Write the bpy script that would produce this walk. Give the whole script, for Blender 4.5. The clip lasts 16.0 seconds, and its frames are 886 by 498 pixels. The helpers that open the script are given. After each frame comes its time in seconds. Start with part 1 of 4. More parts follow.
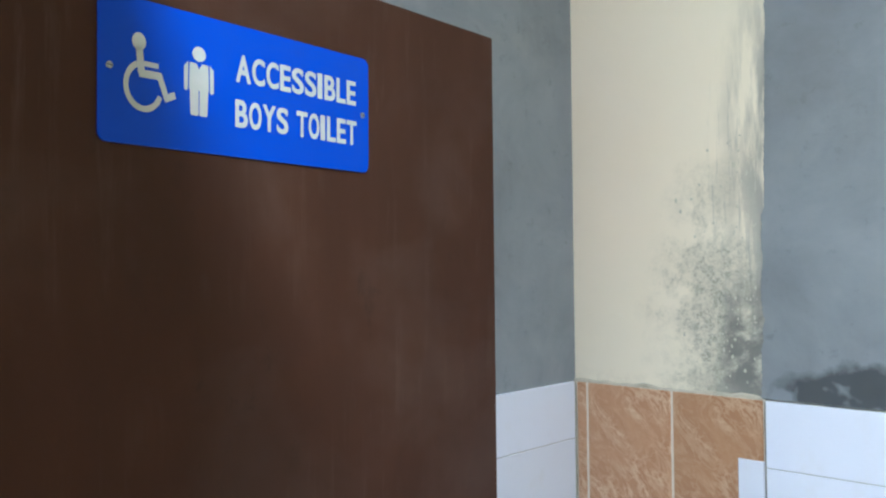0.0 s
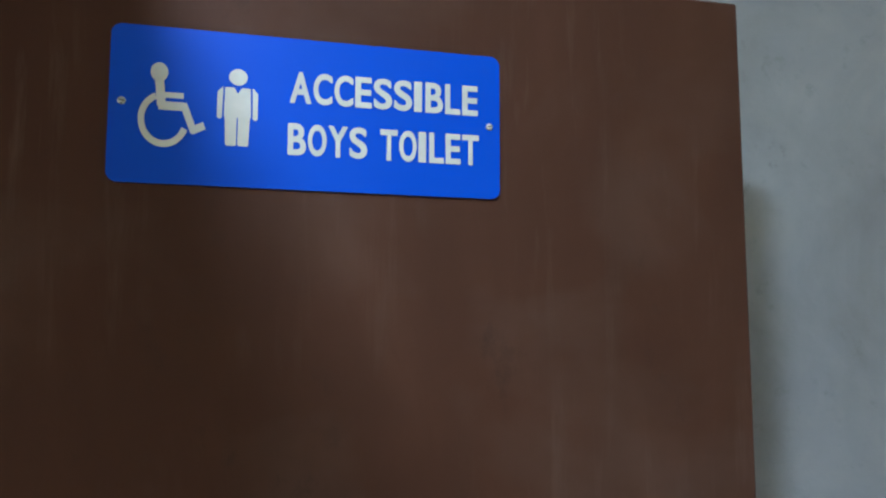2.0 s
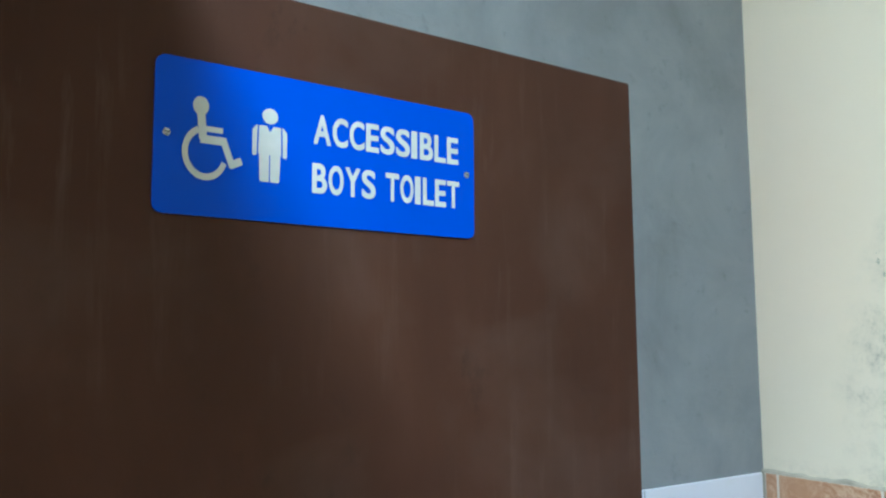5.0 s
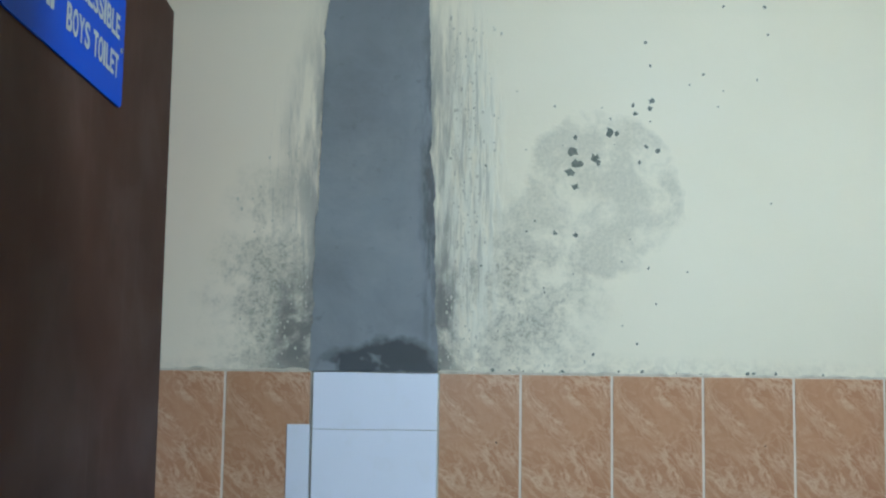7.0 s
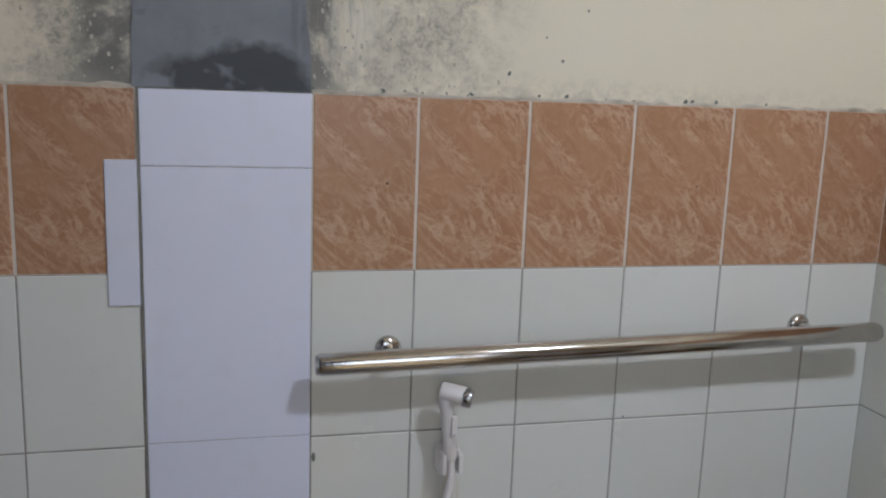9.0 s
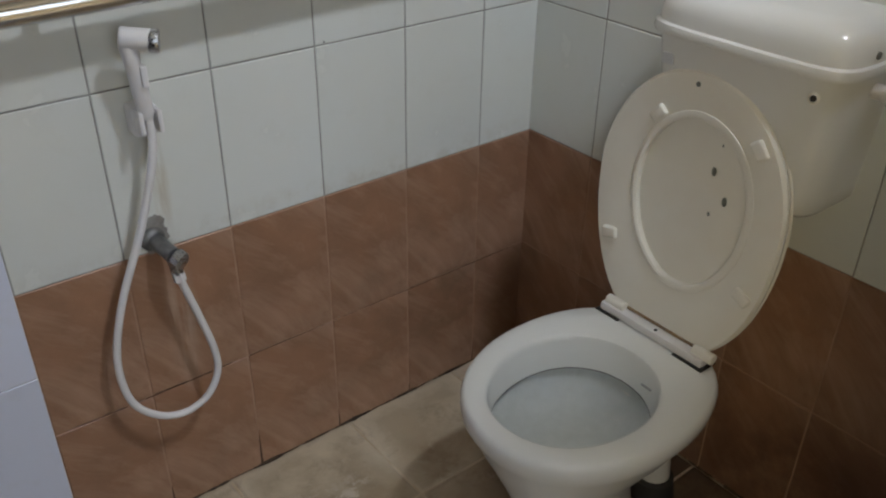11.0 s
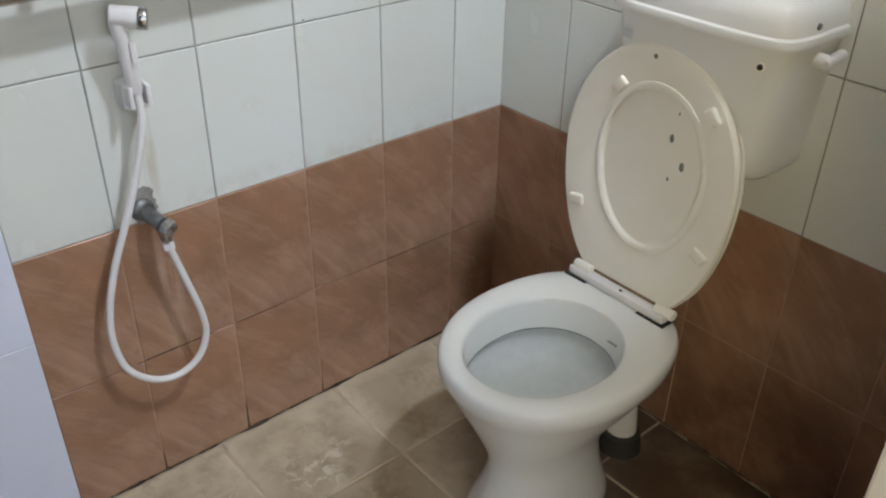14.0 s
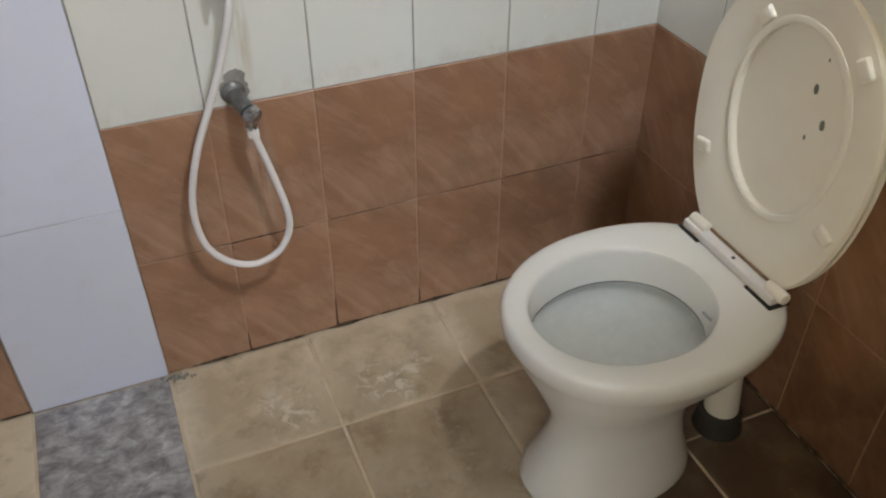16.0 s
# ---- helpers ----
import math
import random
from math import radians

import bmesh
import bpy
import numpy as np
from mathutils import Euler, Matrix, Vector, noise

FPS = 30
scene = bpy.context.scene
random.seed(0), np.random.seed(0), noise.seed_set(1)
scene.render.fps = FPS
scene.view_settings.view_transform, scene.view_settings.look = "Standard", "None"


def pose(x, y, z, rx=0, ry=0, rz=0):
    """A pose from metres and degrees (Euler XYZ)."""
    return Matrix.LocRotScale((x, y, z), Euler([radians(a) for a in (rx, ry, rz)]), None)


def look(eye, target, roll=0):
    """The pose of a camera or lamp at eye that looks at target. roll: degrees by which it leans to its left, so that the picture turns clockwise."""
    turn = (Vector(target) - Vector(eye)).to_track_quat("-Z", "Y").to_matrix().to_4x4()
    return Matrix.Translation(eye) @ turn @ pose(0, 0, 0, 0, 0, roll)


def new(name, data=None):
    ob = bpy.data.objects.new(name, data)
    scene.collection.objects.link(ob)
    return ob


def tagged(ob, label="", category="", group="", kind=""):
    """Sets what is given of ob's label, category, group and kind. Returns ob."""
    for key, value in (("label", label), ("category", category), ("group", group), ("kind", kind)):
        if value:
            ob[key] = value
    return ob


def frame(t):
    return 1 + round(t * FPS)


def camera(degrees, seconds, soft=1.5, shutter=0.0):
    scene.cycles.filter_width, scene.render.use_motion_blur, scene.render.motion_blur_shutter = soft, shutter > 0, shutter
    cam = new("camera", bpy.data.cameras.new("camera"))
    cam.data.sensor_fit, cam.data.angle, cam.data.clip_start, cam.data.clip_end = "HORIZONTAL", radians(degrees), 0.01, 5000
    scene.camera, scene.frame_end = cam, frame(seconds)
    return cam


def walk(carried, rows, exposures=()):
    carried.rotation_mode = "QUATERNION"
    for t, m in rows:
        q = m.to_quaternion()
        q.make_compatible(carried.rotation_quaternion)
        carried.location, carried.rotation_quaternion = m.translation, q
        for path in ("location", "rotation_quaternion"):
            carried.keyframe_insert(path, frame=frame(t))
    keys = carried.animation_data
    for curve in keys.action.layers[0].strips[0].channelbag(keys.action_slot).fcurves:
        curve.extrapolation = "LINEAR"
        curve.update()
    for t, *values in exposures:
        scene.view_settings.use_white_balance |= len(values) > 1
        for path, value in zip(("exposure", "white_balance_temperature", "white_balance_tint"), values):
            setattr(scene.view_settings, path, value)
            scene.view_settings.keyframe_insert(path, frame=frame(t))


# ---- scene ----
cam = camera(54.6, 16.0, soft=2.2)
PATH = [
    (0.0, (0.385, -1.565, 1.756), (-0.988, -0.112, 1.792), -0.6),
    (0.5, (0.385, -1.464, 1.783), (-1.169, -0.211, 1.894), -0.7),
    (1.0, (0.385, -1.402, 1.807), (-1.269, -0.281, 1.891), -0.8),
    (1.5, (0.398, -1.250, 1.732), (-1.437, -0.492, 1.968), -1.8),
    (2.0, (0.383, -1.068, 1.739), (-1.573, -0.706, 1.943), -0.3),
    (2.5, (0.321, -0.930, 1.732), (-1.659, -0.773, 1.964), -0.2),
    (3.0, (0.323, -0.907, 1.743), (-1.665, -0.878, 1.955), -0.1),
    (5.3, (0.365, -1.468, 1.768), (-1.195, -0.236, 1.984), -0.6),
    (5.5, (0.364, -1.502, 1.752), (-1.125, -0.188, 1.989), -0.6),
    (6.0, (0.393, -1.591, 1.717), (-0.946, -0.126, 1.962), -1.0),
    (6.5, (0.362, -1.710, 1.677), (-0.721, -0.040, 1.872), -0.8),
    (7.0, (-0.012, -1.900, 1.620), (0.007, 0.095, 1.781), 0.8),
    (7.5, (-0.135, -1.815, 1.633), (0.045, 0.175, 1.668), 0.7),
    (8.0, (-0.105, -1.734, 1.637), (0.115, 0.252, 1.560), 1.0),
    (8.5, (-0.088, -1.583, 1.572), (0.218, 0.383, 1.363), 1.6),
    (9.0, (-0.121, -1.455, 1.509), (0.343, 0.457, 1.150), 2.0),
    (9.5, (-0.170, -1.330, 1.462), (0.564, 0.441, 0.891), 3.0),
    (10.0, (-0.181, -1.290, 1.406), (0.723, 0.324, 0.645), 2.9),
    (10.2, (-0.175, -1.298, 1.381), (0.768, 0.240, 0.519), 2.4),
    (12.3, (-0.198, -1.399, 1.393), (0.968, -0.177, 0.322), 1.0),
    (12.5, (-0.208, -1.435, 1.400), (0.952, -0.196, 0.343), 0.8),
    (13.0, (-0.235, -1.478, 1.397), (0.846, -0.179, 0.328), 0.0),
    (13.5, (-0.253, -1.430, 1.394), (0.806, -0.128, 0.306), 0.1),
    (14.0, (-0.233, -1.397, 1.393), (0.872, -0.105, 0.340), 0.9),
    (14.5, (-0.158, -1.394, 1.389), (0.891, -0.053, 0.340), 0.6),
    (15.0, (-0.040, -1.436, 1.411), (0.849, 0.011, 0.355), 0.1),
    (15.5, (0.026, -1.448, 1.393), (0.746, 0.020, 0.242), 0.4),
    (16.0, (0.045, -1.415, 1.357), (0.655, 0.028, 0.113), 0.0),
]
EXPOSURE = [(0.0, 0.48, 5300, 3), (0.6, 0.42, 5300, 3), (1.2, 0.2, 5200, 3), (1.8, 0.32, 5250, 3), (2.5, 0.55, 5350, 3), (3.2, 0.68, 5350, 2), (5.3, 0.55, 4950, -5), (6.0, 0.45, 5000, -4), (6.5, 0.25, 5050, -4), (7.0, -0.28, 4980, -2), (7.5, -0.38, 5050, 1), (8.0, -0.5, 5350, 4), (8.5, -0.52, 5850, 15), (9.5, -0.93, 5730, 16), (10.2, -1.03, 5870, 14), (12.3, 0.02, 5900, 11), (14.5, 0.05, 5740, 11), (15.2, -0.15, 6020, 12), (15.6, -0.22, 6100, 12), (16.0, -0.08, 6230, 13)]
walk(cam, [(t, look(e, g, r)) for t, e, g, r in PATH], EXPOSURE)

# ---- world and lights ----
world = bpy.data.worlds.new("world")
scene.world = world
world.use_nodes = True
_wn = world.node_tree.nodes
_sky = _wn.new("ShaderNodeTexSky")
_sky.sky_type = "NISHITA"
_sky.sun_disc = False
_sky.sun_elevation = radians(50)
_sky.sun_rotation = radians(160)
world.node_tree.links.new(_sky.outputs[0], _wn["Background"].inputs[0])
_wn["Background"].inputs[1].default_value = 0.1

CEIL = 2.9
LAMP = (0.78, -1.485, CEIL - 0.13)


def area(name, m, size, size_y, watts, colour, shape="RECTANGLE"):
    d = bpy.data.lights.new(name, "AREA")
    d.shape, d.size, d.size_y, d.energy, d.color = shape, size, size_y, watts, colour
    ob = new(name, d)
    ob.matrix_world = m
    return ob


area("lamp_light", pose(LAMP[0], LAMP[1], LAMP[2] - 0.012), 0.20, 0.20, 37, (0.95, 0.975, 1.0), "DISK")
# fill lights in added, unseen washroom windows; the second one is warm
area("window_fill", look((1.0, -3.62, 1.75), (0.4, 0, 1.4)), 1.5, 1.1, 15, (0.96, 0.97, 0.97))
area("window_fill", look((-2.36, -2.5, 1.7), (1.1, -0.75, 0.9)), 1.5, 1.2, 74, (1.0, 0.82, 0.47))
area("window_fill", look((-0.95, -3.62, 2.0), (0.2, 0, 0.7)), 2.3, 1.5, 40, (0.86, 0.94, 1.0))



# ---- materials ----
class Mat:
    """A small builder of node materials."""

    def __init__(self, name):
        self.m = bpy.data.materials.new(name)
        self.m.use_nodes = True
        self.t = self.m.node_tree
        self.n = self.t.nodes
        self.b = self.n["Principled BSDF"]

    def node(self, kind, **kw):
        x = self.n.new(kind)
        for k, v in kw.items():
            if k == "operation":
                x.operation = v
            elif k == "blend_type":
                x.blend_type = v
            elif k == "data_type":
                x.data_type = v
        return x

    def link(self, a, b):
        self.t.links.new(a, b)

    def coords(self, kind="Object", scale=(1, 1, 1), rot=(0, 0, 0), loc=(0, 0, 0)):
        tc = self.node("ShaderNodeTexCoord")
        mp = self.node("ShaderNodeMapping")
        mp.inputs["Scale"].default_value = scale
        mp.inputs["Rotation"].default_value = [radians(a) for a in rot]
        mp.inputs["Location"].default_value = loc
        self.link(tc.outputs[kind], mp.inputs["Vector"])
        return mp.outputs[0]

    def world_pos(self):
        return self.node("ShaderNodeNewGeometry").outputs["Position"]

    def noise(self, vec, scale, detail=4, rough=0.55, distort=0.0):
        x = self.node("ShaderNodeTexNoise")
        x.inputs["Scale"].default_value = scale
        x.inputs["Detail"].default_value = detail
        x.inputs["Roughness"].default_value = rough
        x.inputs["Distortion"].default_value = distort
        if vec is not None:
            self.link(vec, x.inputs["Vector"])
        return x.outputs["Fac"]

    def ramp(self, fac, stops):
        x = self.node("ShaderNodeValToRGB")
        el = x.color_ramp.elements
        while len(el) < len(stops):
            el.new(0.5)
        for e, (p, c) in zip(el, stops):
            e.position = p
            e.color = (*c, 1) if len(c) == 3 else c
        self.link(fac, x.inputs["Fac"])
        return x.outputs["Color"]

    def grey(self, fac, lo, hi, a=0.0, b=1.0):
        return self.ramp(fac, [(lo, (a, a, a)), (hi, (b, b, b))])

    def mix(self, fac, a, b, blend="MIX"):
        x = self.node("ShaderNodeMix", data_type="RGBA", blend_type=blend)
        for s, v in ((0, fac), (6, a), (7, b)):
            if isinstance(v, (int, float)):
                x.inputs[s].default_value = v
            elif isinstance(v, tuple):
                x.inputs[s].default_value = (*v, 1)
            else:
                self.link(v, x.inputs[s])
        return x.outputs[2]

    def math(self, op, a, b=None, c=None):
        x = self.node("ShaderNodeMath", operation=op)
        for i, v in enumerate((a, b, c)):
            if v is None:
                continue
            if isinstance(v, (int, float)):
                x.inputs[i].default_value = v
            else:
                self.link(v, x.inputs[i])
        return x.outputs[0]

    def blob(self, centre, radii, soft=0.5, warp=0.16):
        """1 inside an ellipsoid in the world, falling to 0 at its rim."""
        sub = self.node("ShaderNodeVectorMath", operation="SUBTRACT")
        nz = self.node("ShaderNodeTexNoise")
        nz.inputs["Scale"].default_value = 7.0
        nz.inputs["Detail"].default_value = 5.0
        nz.inputs["Roughness"].default_value = 0.62
        self.link(self.world_pos(), nz.inputs["Vector"])
        amount = self.node("ShaderNodeVectorMath", operation="MULTIPLY_ADD")
        self.link(nz.outputs["Color"], amount.inputs[0])
        amount.inputs[1].default_value = (warp, warp, warp)
        self.link(self.world_pos(), amount.inputs[2])
        shift = self.node("ShaderNodeVectorMath", operation="SUBTRACT")
        self.link(amount.outputs[0], shift.inputs[0])
        shift.inputs[1].default_value = (warp / 2, warp / 2, warp / 2)
        self.link(shift.outputs[0], sub.inputs[0])
        sub.inputs[1].default_value = centre
        div = self.node("ShaderNodeVectorMath", operation="DIVIDE")
        self.link(sub.outputs[0], div.inputs[0])
        div.inputs[1].default_value = radii
        ln = self.node("ShaderNodeVectorMath", operation="LENGTH")
        self.link(div.outputs[0], ln.inputs[0])
        return self.grey(ln.outputs["Value"], 1.0 - soft, 1.0, 1.0, 0.0)

    def finish(self, colour, rough=0.5, bump=None, strength=0.2, dist=0.002, metal=0.0, spec=0.5):
        if isinstance(colour, tuple):
            self.b.inputs["Base Color"].default_value = (*colour, 1)
        else:
            self.link(colour, self.b.inputs["Base Color"])
        if isinstance(rough, (int, float)):
            self.b.inputs["Roughness"].default_value = rough
        else:
            self.link(rough, self.b.inputs["Roughness"])
        self.b.inputs["Metallic"].default_value = metal
        self.b.inputs["Specular IOR Level"].default_value = spec
        if bump is not None:
            x = self.node("ShaderNodeBump")
            x.inputs["Strength"].default_value = strength
            x.inputs["Distance"].default_value = dist
            self.link(bump, x.inputs["Height"])
            self.link(x.outputs[0], self.b.inputs["Normal"])
        return self.m


def make_plaster(name, base, dark, stained=False):
    k = Mat(name)
    p = k.world_pos()
    big = k.noise(p, 1.7, 5, 0.6)
    fine = k.noise(p, 60, 3, 0.6)
    roller = k.noise(p, 220, 2, 0.5)
    col = k.mix(k.grey(big, 0.3, 0.75), base, dark)
    bump = k.math("ADD", k.math("MULTIPLY", fine, 0.6), k.math("MULTIPLY", roller, 0.35))
    rough = 0.62
    if stained:
        patch = k.noise(p, 9, 6, 0.68, 0.3)
        streak = k.noise(k.coords("Object", (30, 30, 5)), 1.0, 5, 0.6)
        grit = k.noise(p, 42, 8, 0.74, 0.4)
        # thin grey skim coat spread over the paint beside the patched column
        arc = k.blob((0.365, 0, 1.905), (0.185, 1, 0.185), 0.10, 0.11)
        foot = k.blob((0.14, 0, 1.66), (0.27, 1, 0.22), 0.75)
        left = k.blob((-0.37, 0, 1.66), (0.17, 1, 0.30), 0.8)
        tail = k.blob((0.20, 0, 1.80), (0.15, 1, 0.15), 0.45, 0.14)
        zone = k.math("MAXIMUM", k.math("MULTIPLY", k.math("MAXIMUM", arc, tail), 0.85), k.math("MAXIMUM", foot, left))
        dust = k.noise(p, 130, 6, 0.75)
        wash = k.math("MULTIPLY", zone, k.math("MULTIPLY", k.grey(patch, 0.40, 0.54, 0.12, 1.0), k.grey(dust, 0.34, 0.60, 0.45, 1.0)))
        col = k.mix(k.math("MULTIPLY", k.blob((-0.75, 0, 2.0), (0.62, 1, 0.75), 0.7, 0.2), 0.65), col, (0.78, 0.655, 0.545))
        col = k.mix(k.math("MULTIPLY", wash, 0.72), col, (0.40, 0.39, 0.325))
        rim = k.math("MULTIPLY", k.math("MAXIMUM", foot, left), k.math("MULTIPLY", k.math("MULTIPLY", k.grey(grit, 0.44, 0.58), k.grey(dust, 0.40, 0.58, 0.3, 1.0)), k.grey(patch, 0.42, 0.54)))
        col = k.mix(k.math("MULTIPLY", rim, 0.85), col, (0.20, 0.197, 0.165))
        near = k.math("MULTIPLY", k.blob((-0.14, 0, 1.9), (0.24, 1, 0.62), 0.4, 0.10), k.grey(streak, 0.40, 0.56))
        col = k.mix(k.math("MULTIPLY", near, 0.75), col, (0.21, 0.215, 0.21))
        putty = k.math("MULTIPLY", k.blob((0.065, 0, 1.9), (0.085, 1, 0.46), 0.4, 0.08), k.grey(k.noise(k.coords("Object", (60, 60, 9)), 1.0, 5, 0.65), 0.42, 0.54))
        col = k.mix(k.math("MULTIPLY", putty, 0.85), col, (0.66, 0.645, 0.55))
        trowel = k.noise(k.coords("Object", (95, 95, 7)), 1.0, 6, 0.68, 0.3)
        ridge = k.math("MULTIPLY", k.blob((0.035, 0, 1.92), (0.105, 1, 0.46), 0.45, 0.06), k.grey(trowel, 0.50, 0.60))
        col = k.mix(k.math("MULTIPLY", ridge, 0.6), col, (0.31, 0.305, 0.265))
        ridge_left = k.math("MULTIPLY", k.blob((-0.33, 0, 1.85), (0.075, 1, 0.36), 0.7, 0.08), k.grey(trowel, 0.54, 0.62))
        col = k.mix(k.math("MULTIPLY", ridge_left, 0.6), col, (0.34, 0.34, 0.31))
        smear = k.math("MULTIPLY", k.blob((-0.14, 0, 1.50), (0.30, 1, 0.11), 0.5, 0.10), k.grey(patch, 0.40, 0.52))
        col = k.mix(k.math("MULTIPLY", smear, 0.8), col, (0.17, 0.175, 0.175))
        low = k.math("MULTIPLY", k.blob((0.2, 0, 1.5), (1.2, 1, 0.05), 0.9, 0.05), k.grey(grit, 0.42, 0.62))
        col = k.mix(k.math("MULTIPLY", low, 0.6), col, (0.38, 0.36, 0.30))
        for c, r in (((-0.305, 0, 1.60), (0.075, 1, 0.17)), ((0.012, 0, 1.63), (0.045, 1, 0.16))):
            ooze = k.math("MULTIPLY", k.blob(c, r, 0.6, 0.09), k.grey(patch, 0.38, 0.52, 0.25, 1.0))
            col = k.mix(k.math("MULTIPLY", ooze, 0.85), col, (0.14, 0.14, 0.135))
        lump = k.math("MULTIPLY", zone, k.math("ADD", patch, k.math("MULTIPLY", grit, 0.8)))
        bump = k.math("ADD", bump, k.math("ADD", k.math("MULTIPLY", lump, 4.0), k.math("MULTIPLY", k.math("MAXIMUM", putty, ridge), 3.0)))
    return k.finish(col, rough, bump, 0.35, 0.0015)


def make_marble(name, base, vein, deep, dirty=0.0, scale=(24, 10, 8)):
    """Printed brown marble glaze: the same print on every tile, with its own slight tone."""
    k = Mat(name)
    v = k.coords("Object", (1, 1, 1), (0, 0, 0))
    tc = k.node("ShaderNodeTexCoord")
    turn = k.node("ShaderNodeVectorRotate")
    turn.rotation_type = "Y_AXIS"
    turn.inputs["Angle"].default_value = radians(44)
    k.link(tc.outputs["Object"], turn.inputs["Vector"])
    squeeze = k.node("ShaderNodeMapping")
    squeeze.inputs["Scale"].default_value = scale
    k.link(turn.outputs[0], squeeze.inputs["Vector"])
    skew = squeeze.outputs[0]
    cloud = k.noise(skew, 0.55, 6, 0.65, 0.5)
    vein1 = k.noise(skew, 0.8, 7, 0.64, 1.5)
    line = k.math("ABSOLUTE", k.math("SUBTRACT", vein1, 0.5))
    vm = k.grey(line, 0.0, 0.05, 1.0 if not dirty else 0.5, 0.0)
    speck = k.noise(v, 70, 4, 0.6)
    col = k.mix(k.grey(cloud, 0.32, 0.68), base, deep)
    col = k.mix(k.math("MULTIPLY", vm, k.grey(cloud, 0.40, 0.62, 0.05, 0.75)), col, vein)
    vein2 = k.noise(skew, 2.1, 5, 0.6, 0.6)
    fine = k.grey(k.math("ABSOLUTE", k.math("SUBTRACT", vein2, 0.5)), 0.0, 0.035, 0.5 if not dirty else 0.08, 0.0)
    col = k.mix(k.math("MULTIPLY", fine, k.grey(cloud, 0.42, 0.58, 0.15, 1.0)), col, vein)
    col = k.mix(0.06, col, k.ramp(speck, [(0.3, deep), (0.7, vein)]))
    info = k.node("ShaderNodeObjectInfo")
    tone = k.ramp(info.outputs["Random"], [(0, (0.88, 0.88, 0.88)), (1, (1.0, 1.0, 1.0))])
    col = k.mix(1.0, col, tone, "MULTIPLY")
    rough = 0.28
    if dirty:
        w = k.noise(k.world_pos(), 6, 5, 0.65)
        grime = k.math("MULTIPLY", k.grey(w, 0.40, 0.66), dirty)
        col = k.mix(grime, col, (0.10, 0.065, 0.04))
        haze = k.noise(skew, 0.75, 6, 0.66, 0.9)
        col = k.mix(k.grey(haze, 0.46, 0.66, 0.0, 0.5), col, (0.54, 0.36, 0.25))
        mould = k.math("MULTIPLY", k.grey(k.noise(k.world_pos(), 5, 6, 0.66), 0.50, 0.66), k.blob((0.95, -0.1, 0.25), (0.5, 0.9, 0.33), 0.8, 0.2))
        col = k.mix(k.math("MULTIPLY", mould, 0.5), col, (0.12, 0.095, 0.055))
        # Shade low on the east wall, painted into the tiles as dark brown.
        damp_or_shade = k.math("MULTIPLY", k.blob((1.14, -0.80, 0.05), (0.3, 0.55, 0.36), 0.7, 0.2), k.grey(w, 0.30, 0.55, 0.45, 1.0))
        col = k.mix(k.math("MULTIPLY", damp_or_shade, 0.75), col, (0.085, 0.040, 0.024))
        # lime run below the valve
        run = k.math("MULTIPLY", k.blob((0.262, -0.01, 0.44), (0.036, 1, 0.19), 0.7, 0.03), k.grey(k.noise(k.coords("Object", (70, 70, 6)), 1.0, 4, 0.6), 0.36, 0.60))
        col = k.mix(k.math("MULTIPLY", run, 0.55), col, (0.50, 0.40, 0.31))
        rough = k.grey(w, 0.3, 0.7, 0.30, 0.5)
    return k.finish(col, rough, k.noise(v, 35, 3), 0.06, 0.001)


def make_white_tile(name, base, warm, rough=0.16):
    k = Mat(name)
    p = k.world_pos()
    n = k.noise(p, 2.5, 4, 0.6)
    smear = k.noise(p, 14, 5, 0.65)
    info = k.node("ShaderNodeObjectInfo")
    tone = k.ramp(info.outputs["Random"], [(0, (0.94, 0.94, 0.93)), (1, (1, 1, 1))])
    col = k.mix(k.grey(n, 0.3, 0.7), base, warm)
    col = k.mix(k.grey(smear, 0.55, 0.8, 0.0, 0.18), col, (0.52, 0.50, 0.42))
    # tan streak between the spray holder and the valve
    run = k.math("MULTIPLY", k.blob((0.262, -0.01, 0.73), (0.020, 1, 0.13), 0.7, 0.02), k.grey(k.noise(k.coords("Object", (60, 60, 7)), 1.0, 4, 0.6), 0.34, 0.56))
    col = k.mix(k.math("MULTIPLY", run, 0.6), col, (0.46, 0.39, 0.27))
    foot = k.math("MULTIPLY", k.blob((0.6, -0.01, 0.60), (0.8, 1, 0.05), 0.8, 0.05), k.grey(k.noise(p, 16, 6, 0.7), 0.46, 0.62))
    col = k.mix(k.math("MULTIPLY", foot, 0.35), col, (0.46, 0.42, 0.31))
    col = k.mix(1.0, col, tone, "MULTIPLY")
    return k.finish(col, k.grey(smear, 0.3, 0.8, rough, rough + 0.16), k.noise(p, 9, 2), 0.05, 0.002)


def make_plain(name, c0, c1, scale=20, rough=0.4, bump=0.1, metal=0.0, rough2=None):
    k = Mat(name)
    v = k.coords("Object")
    n = k.noise(v, scale, 5, 0.6)
    f = k.noise(v, scale * 9, 3, 0.6)
    col = k.mix(k.grey(n, 0.3, 0.7), c0, c1)
    r = rough if rough2 is None else k.grey(f, 0.3, 0.7, rough, rough2)
    return k.finish(col, r, k.math("ADD", n, k.math("MULTIPLY", f, 0.4)), bump, 0.001, metal)


